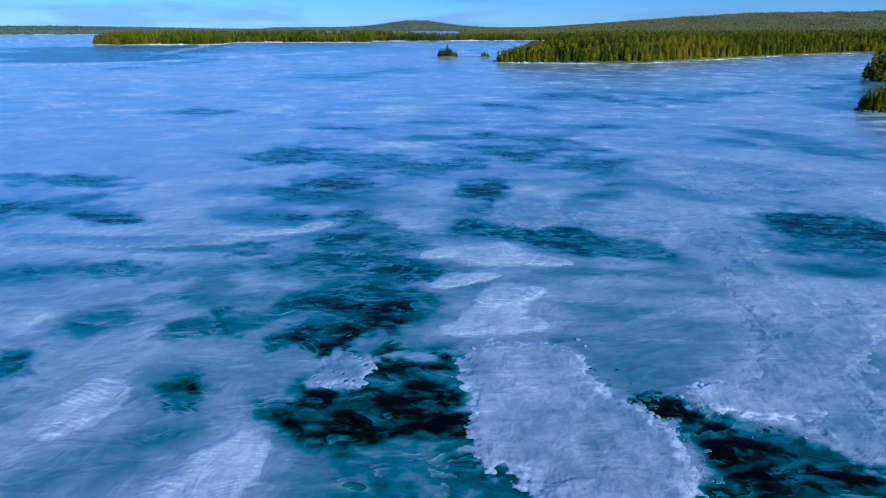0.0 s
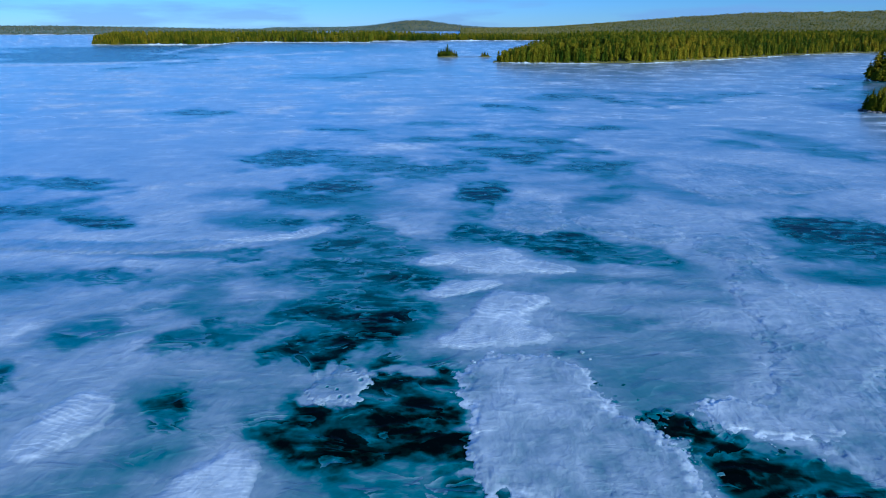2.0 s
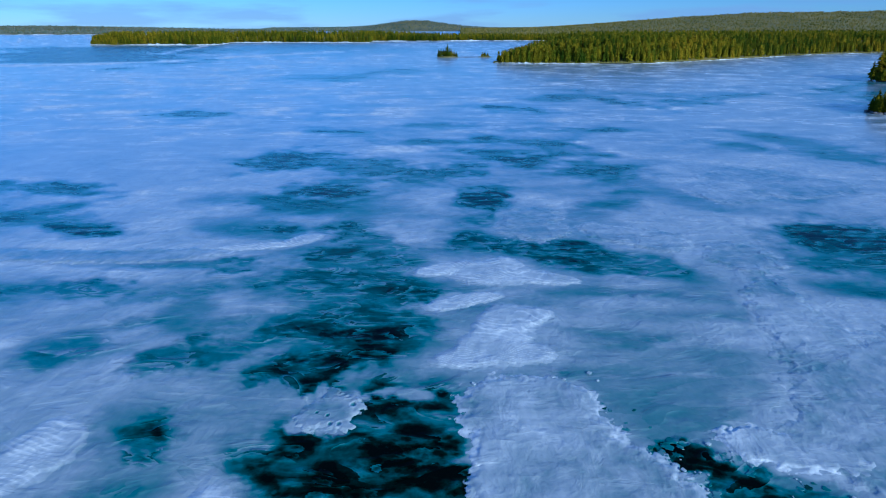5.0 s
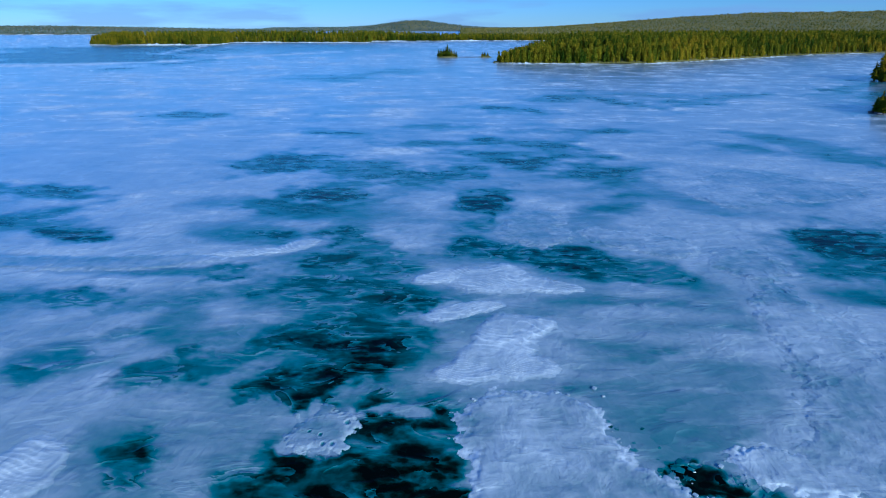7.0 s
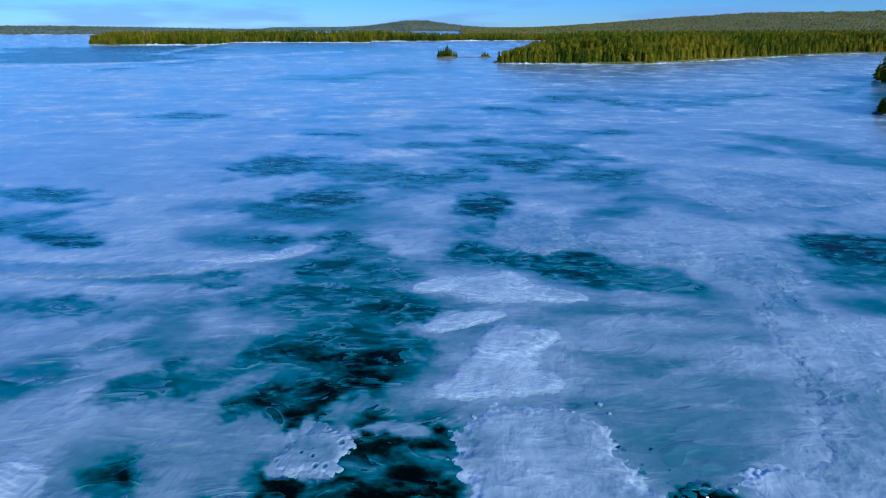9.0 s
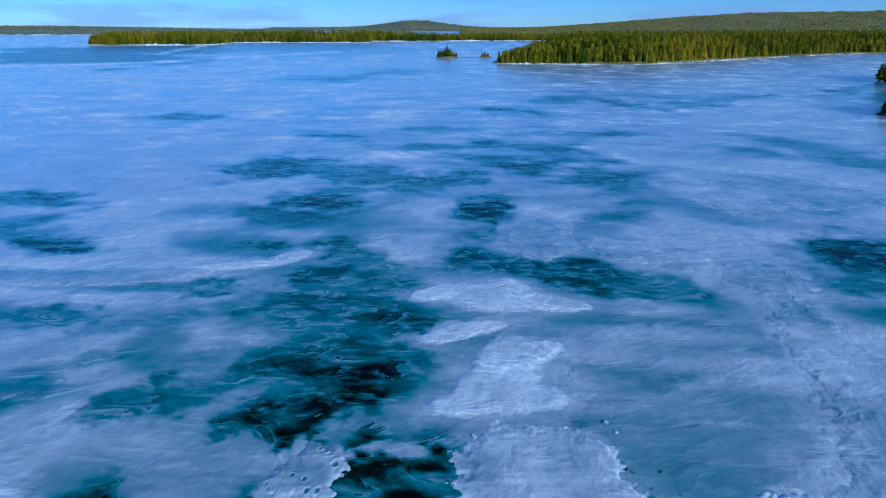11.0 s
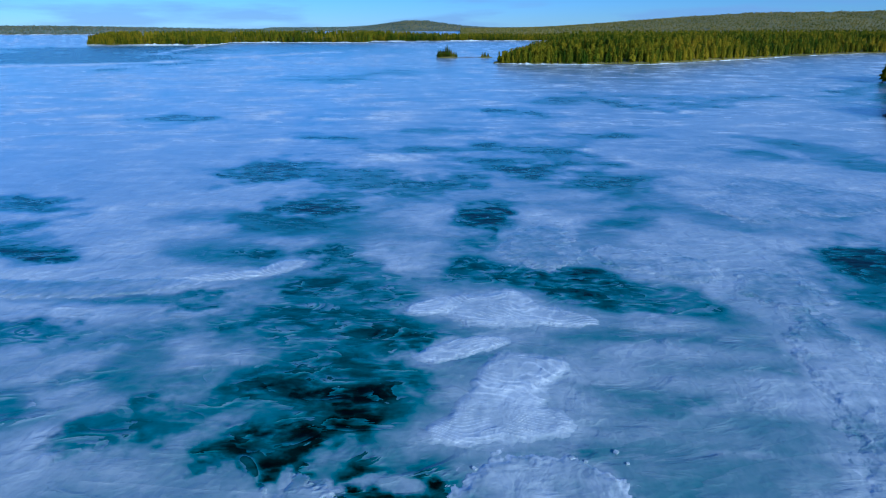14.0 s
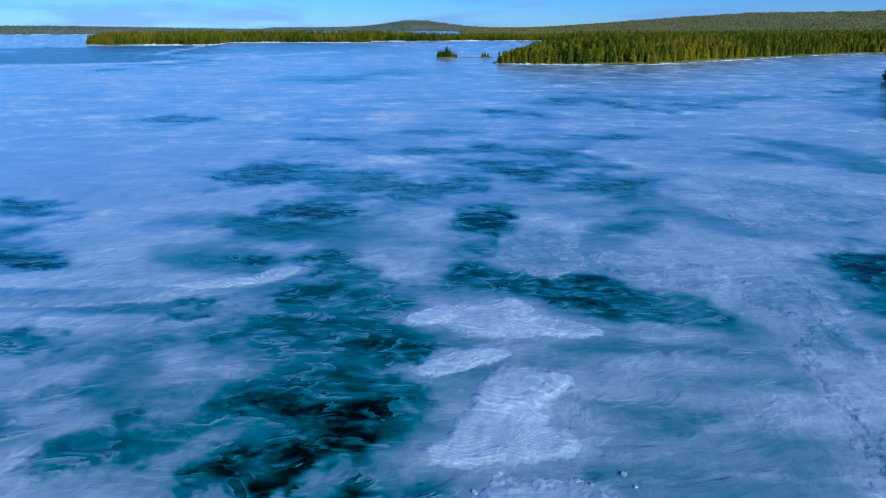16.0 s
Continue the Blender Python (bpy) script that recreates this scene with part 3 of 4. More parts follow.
def slab(name, label, height, rough, ribs, seed, lobes, pits=()):
    """Wind-packed snow or a floe: lobes (x, y, long, short, turn) melt into one outline with a ragged rim; ribs: spacing of wind ribs, 0 for none."""
    cx, cy = lobes[0][0], lobes[0][1]
    reach = [max(abs(l[k] - (cx, cy)[k]) + 1.5 * max(l[2], l[3]) for l in lobes) for k in (0, 1)]
    step = max(0.07, min(reach) / 110)
    nx, ny = int(2 * reach[0] / step) + 1, int(2 * reach[1] / step) + 1
    gx, gy = np.meshgrid(np.linspace(-reach[0], reach[0], nx), np.linspace(-reach[1], reach[1], ny))
    px, py = (gx + cx).ravel(), (gy + cy).ravel()
    field = np.zeros_like(px)
    size = min(min(l[2], l[3]) for l in lobes)
    w = fbm(px / (0.9 * size), py / (0.9 * size), 4, 200 + seed, 0.6) * 0.5 + fbm(px / 0.9, py / 0.9, 4, 230 + seed, 0.6) * 0.28
    bend = 0.25 if ribs else 0.5
    qx = px + bend * (size * fbm(px / (1.2 * size), py / (1.2 * size), 4, 205 + seed, 0.6) + fbm(px / 1.4, py / 1.4, 4, 207 + seed, 0.6) + 0.6 * fbm(px / 0.5, py / 0.5, 3, 208 + seed))
    qy = py + bend * (size * fbm(px / (1.2 * size), py / (1.2 * size), 4, 215 + seed, 0.6) + fbm(px / 1.4, py / 1.4, 4, 217 + seed, 0.6) + 0.6 * fbm(px / 0.5, py / 0.5, 3, 218 + seed))
    for x, y, long, short, turn in lobes:
        a = radians(turn)
        dx, dy = qx - x, qy - y
        d = np.hypot((dx * math.cos(a) + dy * math.sin(a)) / long, (dy * math.cos(a) - dx * math.sin(a)) / short)
        field = field + np.exp(-2.2 * d**2)
    field = (field - 0.11) * 1.5 + w * (0.3 if ribs else 0.55)
    rim = 0.7 if ribs else 0.45
    top = smooth(-0.1, rim, field)
    relief = rough * fbm(px / 0.9, py / 1.2, 5, 260 + seed, 0.6) + 2.2 * rough * fbm(px / 3.0, py / 4.0, 3, 280 + seed)
    if ribs:
        u = py + 0.3 * px + 2.4 * fbm(px / 5.0, py / 5.0, 2, 300 + seed)
        wave = np.abs(np.sin(math.pi * u / ribs + 1.8 * fbm(px / 1.6, py / 1.6, 3, 310 + seed)))
        relief = relief * 0.7 + 0.035 * (1 - wave) ** 3 * smooth(-0.15, 0.35, fbm(px / 2.5, py / 2.5, 3, 320 + seed))
    else:
        crust = np.abs(fbm(px / 1.8, py / 2.2, 4, 330 + seed, 0.6))
        relief = relief + 0.8 * rough * (1 - smooth(0.0, 0.12, crust))
        relief = relief * (1.5 - 1.25 * smooth(0.2, 0.8, field + 0.5 * fbm(px / 2.5, py / 2.5, 3, 335 + seed)))
    under, level = sheet_at(px, py)
    pz = level + height * top + relief * top - 0.015 * (1 - top)
    crumbs = 0.22 * fbm(px / 0.5, py / 0.5, 4, 350 + seed, 0.65) * (1 - 0.7 * smooth(0.1, 0.6, field))
    # crests lighter, hollows darker: shading put into the cover on top of the relief
    snow = (0.87 if ribs else 0.76 if rough > 0.018 else 0.67) + (0.08 if ribs else 0.16) * fbm(px / 3, py / 3, 3, 340 + seed) + (0.0 if ribs else 0.12) * fbm(px / 0.8, py / 1.1, 3, 345 + seed) + 3.0 * relief * top + crumbs
    if ribs:
        snow = snow + 0.17 * (1 - wave) ** 3 * smooth(-0.3, 0.3, fbm(px / 2.5, py / 2.5, 3, 360 + seed))
    else:
        snow = snow + (0.12 if rough > 0.018 else 0.04) * np.exp(-(((field - 0.12) / 0.1) ** 2))
    blend = smooth(-0.06, 0.5, field) if ribs else smooth(-0.06, 0.1, field)
    cov = under + (snow - under) * blend
    for x, y, r in pits:
        d = np.hypot(px - x, 0.6 * (py - y)) / r + 0.5 * fbm(px / 0.6, py / 0.6, 2, 370 + seed)
        cov = cov - 0.36 * np.exp(-(d**4)) + 0.12 * np.exp(-(((d - 1.5) / 0.35) ** 2)) * blend
        pz = pz - 0.5 * height * np.exp(-(d**4))
    keep = largest((field > -0.12).reshape(ny, nx))
    quad = grid_faces(ny, nx)
    quad = quad[keep.ravel()[quad].all(axis=1)]
    used, flat = np.unique(quad, return_inverse=True)
    verts = np.stack([gx.ravel()[used], gy.ravel()[used], pz[used]], axis=1)
    ob = new(name, mesh_from(name, verts, flat.reshape(-1, 4), ICE, True, [("cover", np.clip(cov[used], 0, 1))]))
    ob.location = (cx, cy, 0)
    return tagged(ob, label, name.replace("_", " "))


slab("snow_slab", "thick rough white snow slab bordering dark open leads", 0.07, 0.02, 0.0, 1, [(4.27, 28.47, 3.76, 3.15, -86), (3.76, 30.69, 2.78, 2.25, 11), (2.26, 25.41, 3.26, 0.83, 83), (6.19, 30.67, 2.01, 1.68, 52), (5.86, 24.75, 5.05, 3.41, 78), (8.26, 21.8, 3.56, 2.73, 74), (8.8, 23.6, 2.38, 1.59, 82), (3.43, 23.56, 1.83, 1.63, 43), (5.83, 17.72, 4.71, 2.64, 7)])
slab("ice_floe", "small pale ragged ice floe frozen in a dark lead", 0.06, 0.015, 0.0, 2, [(-5.58, 29.43, 1.49, 1.25, -55), (-5.61, 30.89, 1.03, 0.29, -81), (-6.42, 28.72, 0.83, 0.64, -62), (-4.60, 30.14, 0.88, 0.74, 82), (-4.70, 28.50, 0.70, 0.59, -60), (-6.99, 30.62, 0.27, 0.21, -56)], [(-4.38, 30.12, 0.10), (-6.07, 29.41, 0.06), (-5.51, 29.17, 0.08), (-5.28, 28.49, 0.08), (-4.85, 28.49, 0.10)])
slab("snow_drift", "low wind-ribbed white snow drift on dark ice", 0.06, 0.02, 0.4, 3, [(3.10, 47.89, 3.70, 2.97, -33), (5.32, 48.57, 3.21, 1.64, -87), (7.69, 46.78, 2.67, 1.64, -30), (9.51, 46.49, 1.39, 0.76, -27), (-0.42, 48.36, 2.27, 1.30, 24)])
slab("snow_drift", "low wind-ribbed white snow drift with ragged end", 0.06, 0.02, 0.36, 4, [(3.44, 36.70, 3.15, 2.49, 53), (4.07, 39.68, 2.93, 2.00, 81), (1.68, 34.85, 2.70, 1.50, 18), (5.11, 35.07, 2.16, 1.35, -2), (5.96, 40.30, 1.84, 1.56, 21)])
slab("snow_drift", "rounded snow drift with curved ribs on grey ice", 0.06, 0.02, 0.34, 5, [(-18.19, 26.19, 2.62, 1.86, -67), (-18.81, 24.83, 1.5, 1.17, -76), (-17.53, 27.36, 2.07, 1.26, -59)])
slab("snow_drift", "long ribbed snow drift beside smoky ice", 0.06, 0.02, 0.3, 6, [(-9.6, 21.51, 2.46, 1.98, -73), (-10.4, 19.84, 2.4, 2.2, -83), (-9.08, 22.94, 1.49, 1.16, -80)])
slab("snow_patch", "flat pale snow patch with crusted rim", 0.05, 0.012, 0.0, 7, [(8.7, 61.63, 5.99, 3.15, 69), (9.83, 57.48, 2.82, 1.77, 45)])
slab("snow_patch", "small bright snow patch on lavender ice", 0.05, 0.012, 0.0, 8, [(15.11, 57.48, 2.4, 1.77, 58), (14.37, 59.17, 1.6, 1.28, 32), (17.18, 56.95, 2.86, 2.66, 79), (19.65, 55.19, 3.29, 3.05, 80)])
slab("snow_ridge", "broken crusted snow edge beside an open lead", 0.07, 0.02, 0.0, 9, [(14.29, 27.23, 1.68, 1.37, 17), (15.97, 26.47, 1.85, 1.4, -3), (17.72, 25.98, 1.47, 1.23, -14)])
slab("snow_drift", "thin streak of bright snow on dark teal ice", 0.05, 0.02, 0.36, 21, [(0.7, 42.17, 2.72, 1.21, 24), (2.87, 43.25, 2.23, 0.99, 13)])
slab("snow_drift", "faint ribbed snow crust beside a teal window", 0.05, 0.02, 0.5, 14, [(-12.19, 56.01, 2.24, 1.38, 36), (-15.98, 53.94, 4.6, 1.2, 9)])
slab("snow_field", "broad crusted field of mottled snow beside smooth ice", 0.06, 0.018, 0.0, 16, [(23.23, 42.36, 4.98, 2.23, 66), (22.79, 36.72, 5.47, 2.73, 63), (21, 30.82, 4.52, 2.74, 51), (18.97, 26.77, 3.6, 2.28, -11), (19.39, 23.78, 2.15, 1.74, -58), (25.47, 34.3, 5.49, 1.77, 54), (24.91, 51.23, 4.38, 3.17, 74)])
slab("snow_field", "flat mottled snow crust between teal windows", 0.05, 0.014, 0.0, 17, [(39.23, 77.93, 8.74, 7.84, 85), (31.65, 71.69, 5.26, 3.53, -71), (44.91, 74.53, 6.36, 3.71, 36)])
slab("snow_field", "long pale band of wind-packed snow crust", 0.05, 0.014, 0.0, 18, [(-29.47, 51.4, 9.63, 1.67, -1), (-36.82, 51.85, 5.67, 1.38, -2), (-23.06, 51.85, 5.89, 1.45, 5)])


def ice_block(x, y, size, seed):
    """A broken lump of shore ice."""
    bm = bmesh.new()
    bmesh.ops.create_cube(bm, size=1.0)
    bmesh.ops.subdivide_edges(bm, edges=bm.edges[:], cuts=1, use_grid_fill=True)
    for v in bm.verts:
        q = 1 + 0.5 * noise.noise(v.co * 2.1 + Vector((seed * 1.7, 3.0, 0)))
        v.co = Vector((v.co.x * q * size * 1.3, v.co.y * q * size, v.co.z * q * size * 0.4))
    bmesh.ops.smooth_vert(bm, verts=bm.verts[:], factor=0.5, use_axis_x=True, use_axis_y=True, use_axis_z=True)
    me = bpy.data.meshes.new("ice_block")
    bm.to_mesh(me)
    bm.free()
    at = me.attributes.new("cover", "FLOAT", "POINT")
    at.data.foreach_set("value", np.full(len(me.vertices), 0.8, dtype=np.float32))
    me.materials.append(ICE)
    ob = new("ice_block", me)
    ob.location, ob.rotation_euler = (x, y, 0.04 + 0.1 * size), (0, 0, seed * 1.3)
    return tagged(ob, "small broken white ice block on the slab rim", "ice block", "ice blocks along the leads")


def block_row(x0, y0, x1, y1, count, spread, seed):
    r = np.random.default_rng(seed)
    for k in range(count):
        f = r.random()
        ice_block(x0 + (x1 - x0) * f + spread * r.standard_normal(), y0 + (y1 - y0) * f + spread * r.standard_normal(), 0.06 + 0.17 * r.random() ** 3, seed + k)


block_row(1.49, 30.62, 3.64, 32.89, 5, 0.5, 500)
block_row(3.64, 32.89, 7.71, 32.61, 5, 0.5, 540)
block_row(7.64, 32.26, 8.3, 27.99, 5, 0.5, 580)
block_row(9.22, 26.94, 10.74, 23.1, 12, 0.7, 620)
block_row(10.93, 24.35, 11, 20.55, 8, 0.6, 660)
block_row(1.94, 27.2, 2.19, 22.71, 4, 0.5, 700)
block_row(12.72, 27.72, 13.91, 25.02, 6, 0.5, 740)
block_row(14.19, 25.02, 17.53, 24.14, 6, 0.6, 780)


def ice_plate(x, y, size, seed):
    """A thin broken plate of young ice, a little tilted."""
    r = random.Random(seed)
    count = r.randint(9, 13)
    bm = bmesh.new()
    ring = []
    for k in range(count):
        a = 6.283 * (k + 0.6 * (r.random() - 0.5)) / count
        q = size * (0.45 + 0.9 * r.random())
        ring.append((q * 1.35 * math.cos(a), q * math.sin(a)))
    low = [bm.verts.new((px, py, -0.02)) for px, py in ring]
    high = [bm.verts.new((px * 0.88, py * 0.88, 0.015)) for px, py in ring]
    bm.faces.new(high)
    for k in range(count):
        bm.faces.new((low[k], low[(k + 1) % count], high[(k + 1) % count], high[k]))
    me = bpy.data.meshes.new("ice_plate")
    bm.to_mesh(me)
    bm.free()
    at = me.attributes.new("cover", "FLOAT", "POINT")
    shade = 0.28 + 0.3 * r.random()
    at.data.foreach_set("value", np.array([shade + 0.12] * count + [shade] * count, dtype=np.float32))
    me.materials.append(ICE)
    ob = new("ice_plate", me)
    ob.location, ob.rotation_euler = (x, y, 0.015), (0.1 * (r.random() - 0.5), 0.1 * (r.random() - 0.5), r.random() * 6.28)
    return tagged(ob, "thin grey-blue plate of broken young ice in a lead", "ice plate", "ice plates in the leads")


def plate_row(x0, y0, x1, y1, count, spread, seed, low=0.07, high=0.26):
    r = np.random.default_rng(seed)
    for k in range(count):
        f = r.random()
        ice_plate(x0 + (x1 - x0) * f + spread * r.standard_normal(), y0 + (y1 - y0) * f + spread * r.standard_normal(), low + (high - low) * r.random() ** 2, seed + k)


plate_row(8.79, 30.00, 10.61, 25.02, 26, 0.5, 900)
plate_row(10.95, 24.79, 11.23, 20.55, 22, 0.4, 940)
plate_row(12.58, 26.19, 16.46, 24.14, 16, 0.3, 980)


# ---- land ----
def resample(points, count):
    p = np.array(points, dtype=float)
    s = np.concatenate([[0], np.cumsum(np.hypot(*np.diff(p, axis=0).T))])
    q = np.linspace(0, s[-1], count)
    return np.stack([np.interp(q, s, p[:, 0]), np.interp(q, s, p[:, 1])], axis=1)


class Land:
    """Wooded land lofted from its front shore to its back line; rise(u, v) is the ground's height."""

    def __init__(self, name, label, shore, back, rise, cols, rows, wobble, seed):
        self.f, self.b, self.rise, self.seed, self.wobble = resample(shore, 400), resample(back, 400), rise, seed, wobble
        u, v = np.meshgrid(np.linspace(0, 1, cols), np.linspace(0, 1, rows) ** 1.6)
        x, y, z = self.at(u.ravel(), v.ravel())
        ob = new(name, mesh_from(name, np.stack([x, y, z], axis=1), grid_faces(rows, cols), LAND))
        tagged(ob, label, "land", kind="structure")

    def at(self, u, v):
        k = u * 399
        fx, fy = np.interp(k, range(400), self.f[:, 0]), np.interp(k, range(400), self.f[:, 1])
        bx, by = np.interp(k, range(400), self.b[:, 0]), np.interp(k, range(400), self.b[:, 1])
        x, y = fx + (bx - fx) * v, fy + (by - fy) * v
        wob = self.wobble * fbm(x / (6 * self.wobble), y / (6 * self.wobble), 4, self.seed)
        z = self.rise(u, v) * (1 + 0.15 * fbm(x / 60, y / 60, 3, self.seed + 9)) - 0.4 * (v <= 0)
        return x, y + wob * (1 - v), z


def shore_ice(name, label, land, u0, u1, width, height, count, seed):
    """A crusted white ice foot along a shore."""
    u = np.linspace(u0, u1, count)
    x, y, _ = land.at(u, np.zeros(count))
    across = np.linspace(-1, 1, 7)
    X, Y = np.repeat(x[:, None], 7, 1), y[:, None] + across[None, :] * width * (0.7 + 0.6 * fbm(x / 9, y / 9, 3, seed))[:, None]
    Z = height * (1 - across[None, :] ** 2) * (0.8 + 1.6 * fbm(X / 3.5, Y / 3.5, 4, seed + 3)) * (0.6 + 0.9 * fbm(x / 25, y / 25, 2, seed + 5))[:, None] - 0.05
    ob = new(name, mesh_from(name, np.stack([X, Y, Z], axis=-1).reshape(-1, 3), grid_faces(count, 7), ICE, True, [("cover", np.full(count * 7, 0.98))]))
    return tagged(ob, label, "shore ice", kind="structure")


headland = Land("ground_headland", "low wooded headland behind the ice", [(27, 345), (44, 338), (78, 334), (106, 335), (142, 361), (176, 385), (220, 419), (266, 451), (335, 482), (588, 549), (1274, 686)],
                [(33, 355), (59, 421), (93, 510), (118, 588), (147, 686), (216, 784), (323, 882), (490, 980), (784, 1078), (1176, 1176), (2156, 1470)],
                lambda u, v: 0.4 + (7.2 * smooth(-0.02, 0.13, v) + 1.5 * smooth(0.13, 1.0, v)) * smooth(-0.01, 0.045, u), 260, 40, 3.0, 11)
west_point = Land("ground_point", "long low wooded point across the bay", [(-376, 692), (-352, 686), (-304, 686), (-245, 690), (-249, 750), (-262, 793), (-180, 800), (-91, 796), (-95, 860), (-19, 879), (57, 893), (133, 900), (247, 860), (399, 874)],
                  [(-372, 698), (-399, 760), (-380, 855), (-323, 931), (-285, 960), (-247, 988), (-180, 1007), (-95, 1026), (-57, 1036), (0, 1036), (76, 1045), (171, 1054), (285, 1064), (475, 1092)],
                  lambda u, v: 0.4 + 5.5 * smooth(-0.02, 0.25, v) * (1 - 0.6 * smooth(0.45, 0.6, u)), 240, 24, 5.0, 12)
hill = Land("ground_hill", "long forested hill rising behind the headland", [(30, 1120), (240, 1060), (420, 1010), (700, 1080), (1200, 1200), (2300, 1500), (3600, 1800)],
            [(80, 2900), (330, 2900), (700, 2800), (1150, 2700), (1900, 2600), (3000, 2500), (4300, 2400)],
            lambda u, v: 0.4 + smooth(0.0, 1.0, v) * (12 + 57 * smooth(0.03, 0.31, u) + 16 * smooth(0.25, 0.62, u)), 200, 60, 8.0, 13)
far_shore = Land("ground_far_shore", "distant low shore with woods and snowy fields", [(-2924, 1462), (-1892, 1514), (-1071, 1561), (-903, 1574), (-765, 1591), (-602, 1703), (-482, 1892)],
                 [(-3096, 2838), (-2236, 2838), (-1634, 2838), (-1290, 2838), (-946, 2838), (-774, 2924), (-602, 3010)],
                 lambda u, v: 0.4 + smooth(0, 1, v) * (19 - 15 * smooth(0.5, 1.0, u)) + 3 * smooth(0, 0.06, v), 160, 40, 8.0, 14)
far_hill = Land("ground_far_hill", "round wooded hill on the horizon", [(-900, 3000), (-500, 2900), (-165, 2850), (250, 2900), (700, 2900), (1500, 2900)],
                [(-1100, 4200), (-560, 4000), (-190, 3700), (260, 3900), (800, 4100), (1700, 4200)],
                lambda u, v: 0.4 + smooth(0, 0.9, v) * (13 + 34 * np.exp(-((u - 0.36) / 0.085) ** 2) + 6 * np.exp(-((u - 0.27) / 0.1) ** 2)), 220, 40, 8.0, 15)

shore_ice("shore_ice", "crusted white ice foot along the headland", headland, 0.0, 0.42, 1.8, 0.55, 900, 61)
shore_ice("shore_ice", "pale ice foot along the far wooded point", west_point, 0.0, 0.98, 4.0, 1.4, 700, 62)
shore_ice("shore_ice", "thin pale ice edge along the distant shore", far_shore, 0.2, 1.0, 9.0, 2.0, 400, 63)


# ---- spruces ----
def crown_arrays(height, tiers, arms, seed, spread=0.19, quads=True):
    """A spruce crown of drooping boughs in uneven tiers, as arrays of vertices and triangles."""
    rng = np.random.default_rng(seed)
    verts, tris = [], []
    for k in range(tiers):
        f = (k + 0.3 * rng.random()) / tiers
        z = height * (0.1 + 0.86 * f)
        r = height * spread * (1 - f) ** 0.8 * (0.8 + 0.4 * rng.random()) + 0.12
        if f < 0.12:
            r *= 0.75
        m = max(4, round(arms * (1 - 0.5 * f)))
        a0 = rng.random() * 6.28
        for j in range(m):
            a = a0 + 6.283 * (j + 0.5 * rng.random()) / m
            rr, w, up = r * (0.6 + 0.6 * rng.random()), 0.5 * (0.6 + 0.6 * rng.random()), rng.random()
            c, s = math.cos(a), math.sin(a)
            drop = (0.35 + 0.5 * up) * rr
            mid, wide = 0.58 * rr, w * rr * 0.8
            i = len(verts)
            verts += [(0, 0, z + 0.16 * rr), (c * mid - s * wide, s * mid + c * wide, z - 0.8 * drop), (c * mid + s * wide, s * mid - c * wide, z - 0.8 * drop),
                      (c * rr, s * rr, z - 0.8 * drop), (c * mid, s * mid, z + 0.02 * rr)]
            tris += [(i, i + 1, i + 4), (i, i + 4, i + 2), (i + 1, i + 3, i + 4), (i + 4, i + 3, i + 2)] if quads else [(i, i + 1, i + 3), (i, i + 3, i + 2)]
    i = len(verts)
    verts += [(math.cos(1.2566 * q) * height * spread * 0.32, math.sin(1.2566 * q) * height * spread * 0.32, 0.12 * height) for q in range(5)] + [(0, 0, height)]
    tris += [(i + q, i + (q + 1) % 5, i + 5) for q in range(5)]
    return np.array(verts), np.array(tris)


def trunk_mesh(height, seed):
    bm = bmesh.new()
    bmesh.ops.create_cone(bm, cap_ends=True, segments=7, radius1=0.016 * height, radius2=0.003 * height, depth=height * 0.96)
    for v in bm.verts:
        v.co.z += height * 0.48 - 0.3
        v.co.x += 0.02 * math.sin(v.co.z + seed)
    me = bpy.data.meshes.new("trunk")
    bm.to_mesh(me)
    bm.free()
    me.materials.append(BARK)
    return me


def spruce_thing(height, seed, spread=0.19, tiers=19, arms=9):
    root = new("spruce_tree")
    trunk = new("trunk", trunk_mesh(height, seed))
    v, t = crown_arrays(height, tiers, arms, seed, spread)
    crown = new("crown", mesh_from("crown", v, t, NEEDLES, False))
    trunk.parent = crown.parent = root
    return root


def forest(name, label, spots, sizes, tiers, arms, seed, spread=0.19, quads=False, mat=NEEDLES):
    """Trees past counting, joined as stuff: spots (n, 3), a height each."""
    rng = np.random.default_rng(seed)
    kinds = [crown_arrays(1.0, tiers, arms, seed * 10 + k, spread, quads) for k in range(6)]
    vs, ts, tone, base = [], [], [], 0
    pick, turn, hue = rng.integers(0, 6, len(spots)), rng.random(len(spots)) * 6.28, rng.random(len(spots))
    for k, (v, t) in enumerate(kinds):
        at = np.nonzero(pick == k)[0]
        if not len(at):
            continue
        c, s = np.cos(turn[at])[:, None], np.sin(turn[at])[:, None]
        wide = sizes[at][:, None] * (0.85 + 0.3 * hue[at][:, None])
        x = (v[:, 0] * c - v[:, 1] * s) * wide + spots[at, 0][:, None]
        y = (v[:, 0] * s + v[:, 1] * c) * wide + spots[at, 1][:, None]
        z = v[:, 2] * sizes[at][:, None] + spots[at, 2][:, None] - 0.3
        vs.append(np.stack([x, y, z], axis=-1).reshape(-1, 3))
        ts.append((t[None] + (np.arange(len(at)) * len(v))[:, None, None] + base).reshape(-1, 3))
        tone.append(np.repeat(hue[at], len(v)))
        base += len(at) * len(v)
    ob = new(name, mesh_from(name, np.concatenate(vs), np.concatenate(ts), mat, False, [("tone", np.concatenate(tone))]))
    return tagged(ob, label, "forest", kind="stuff")


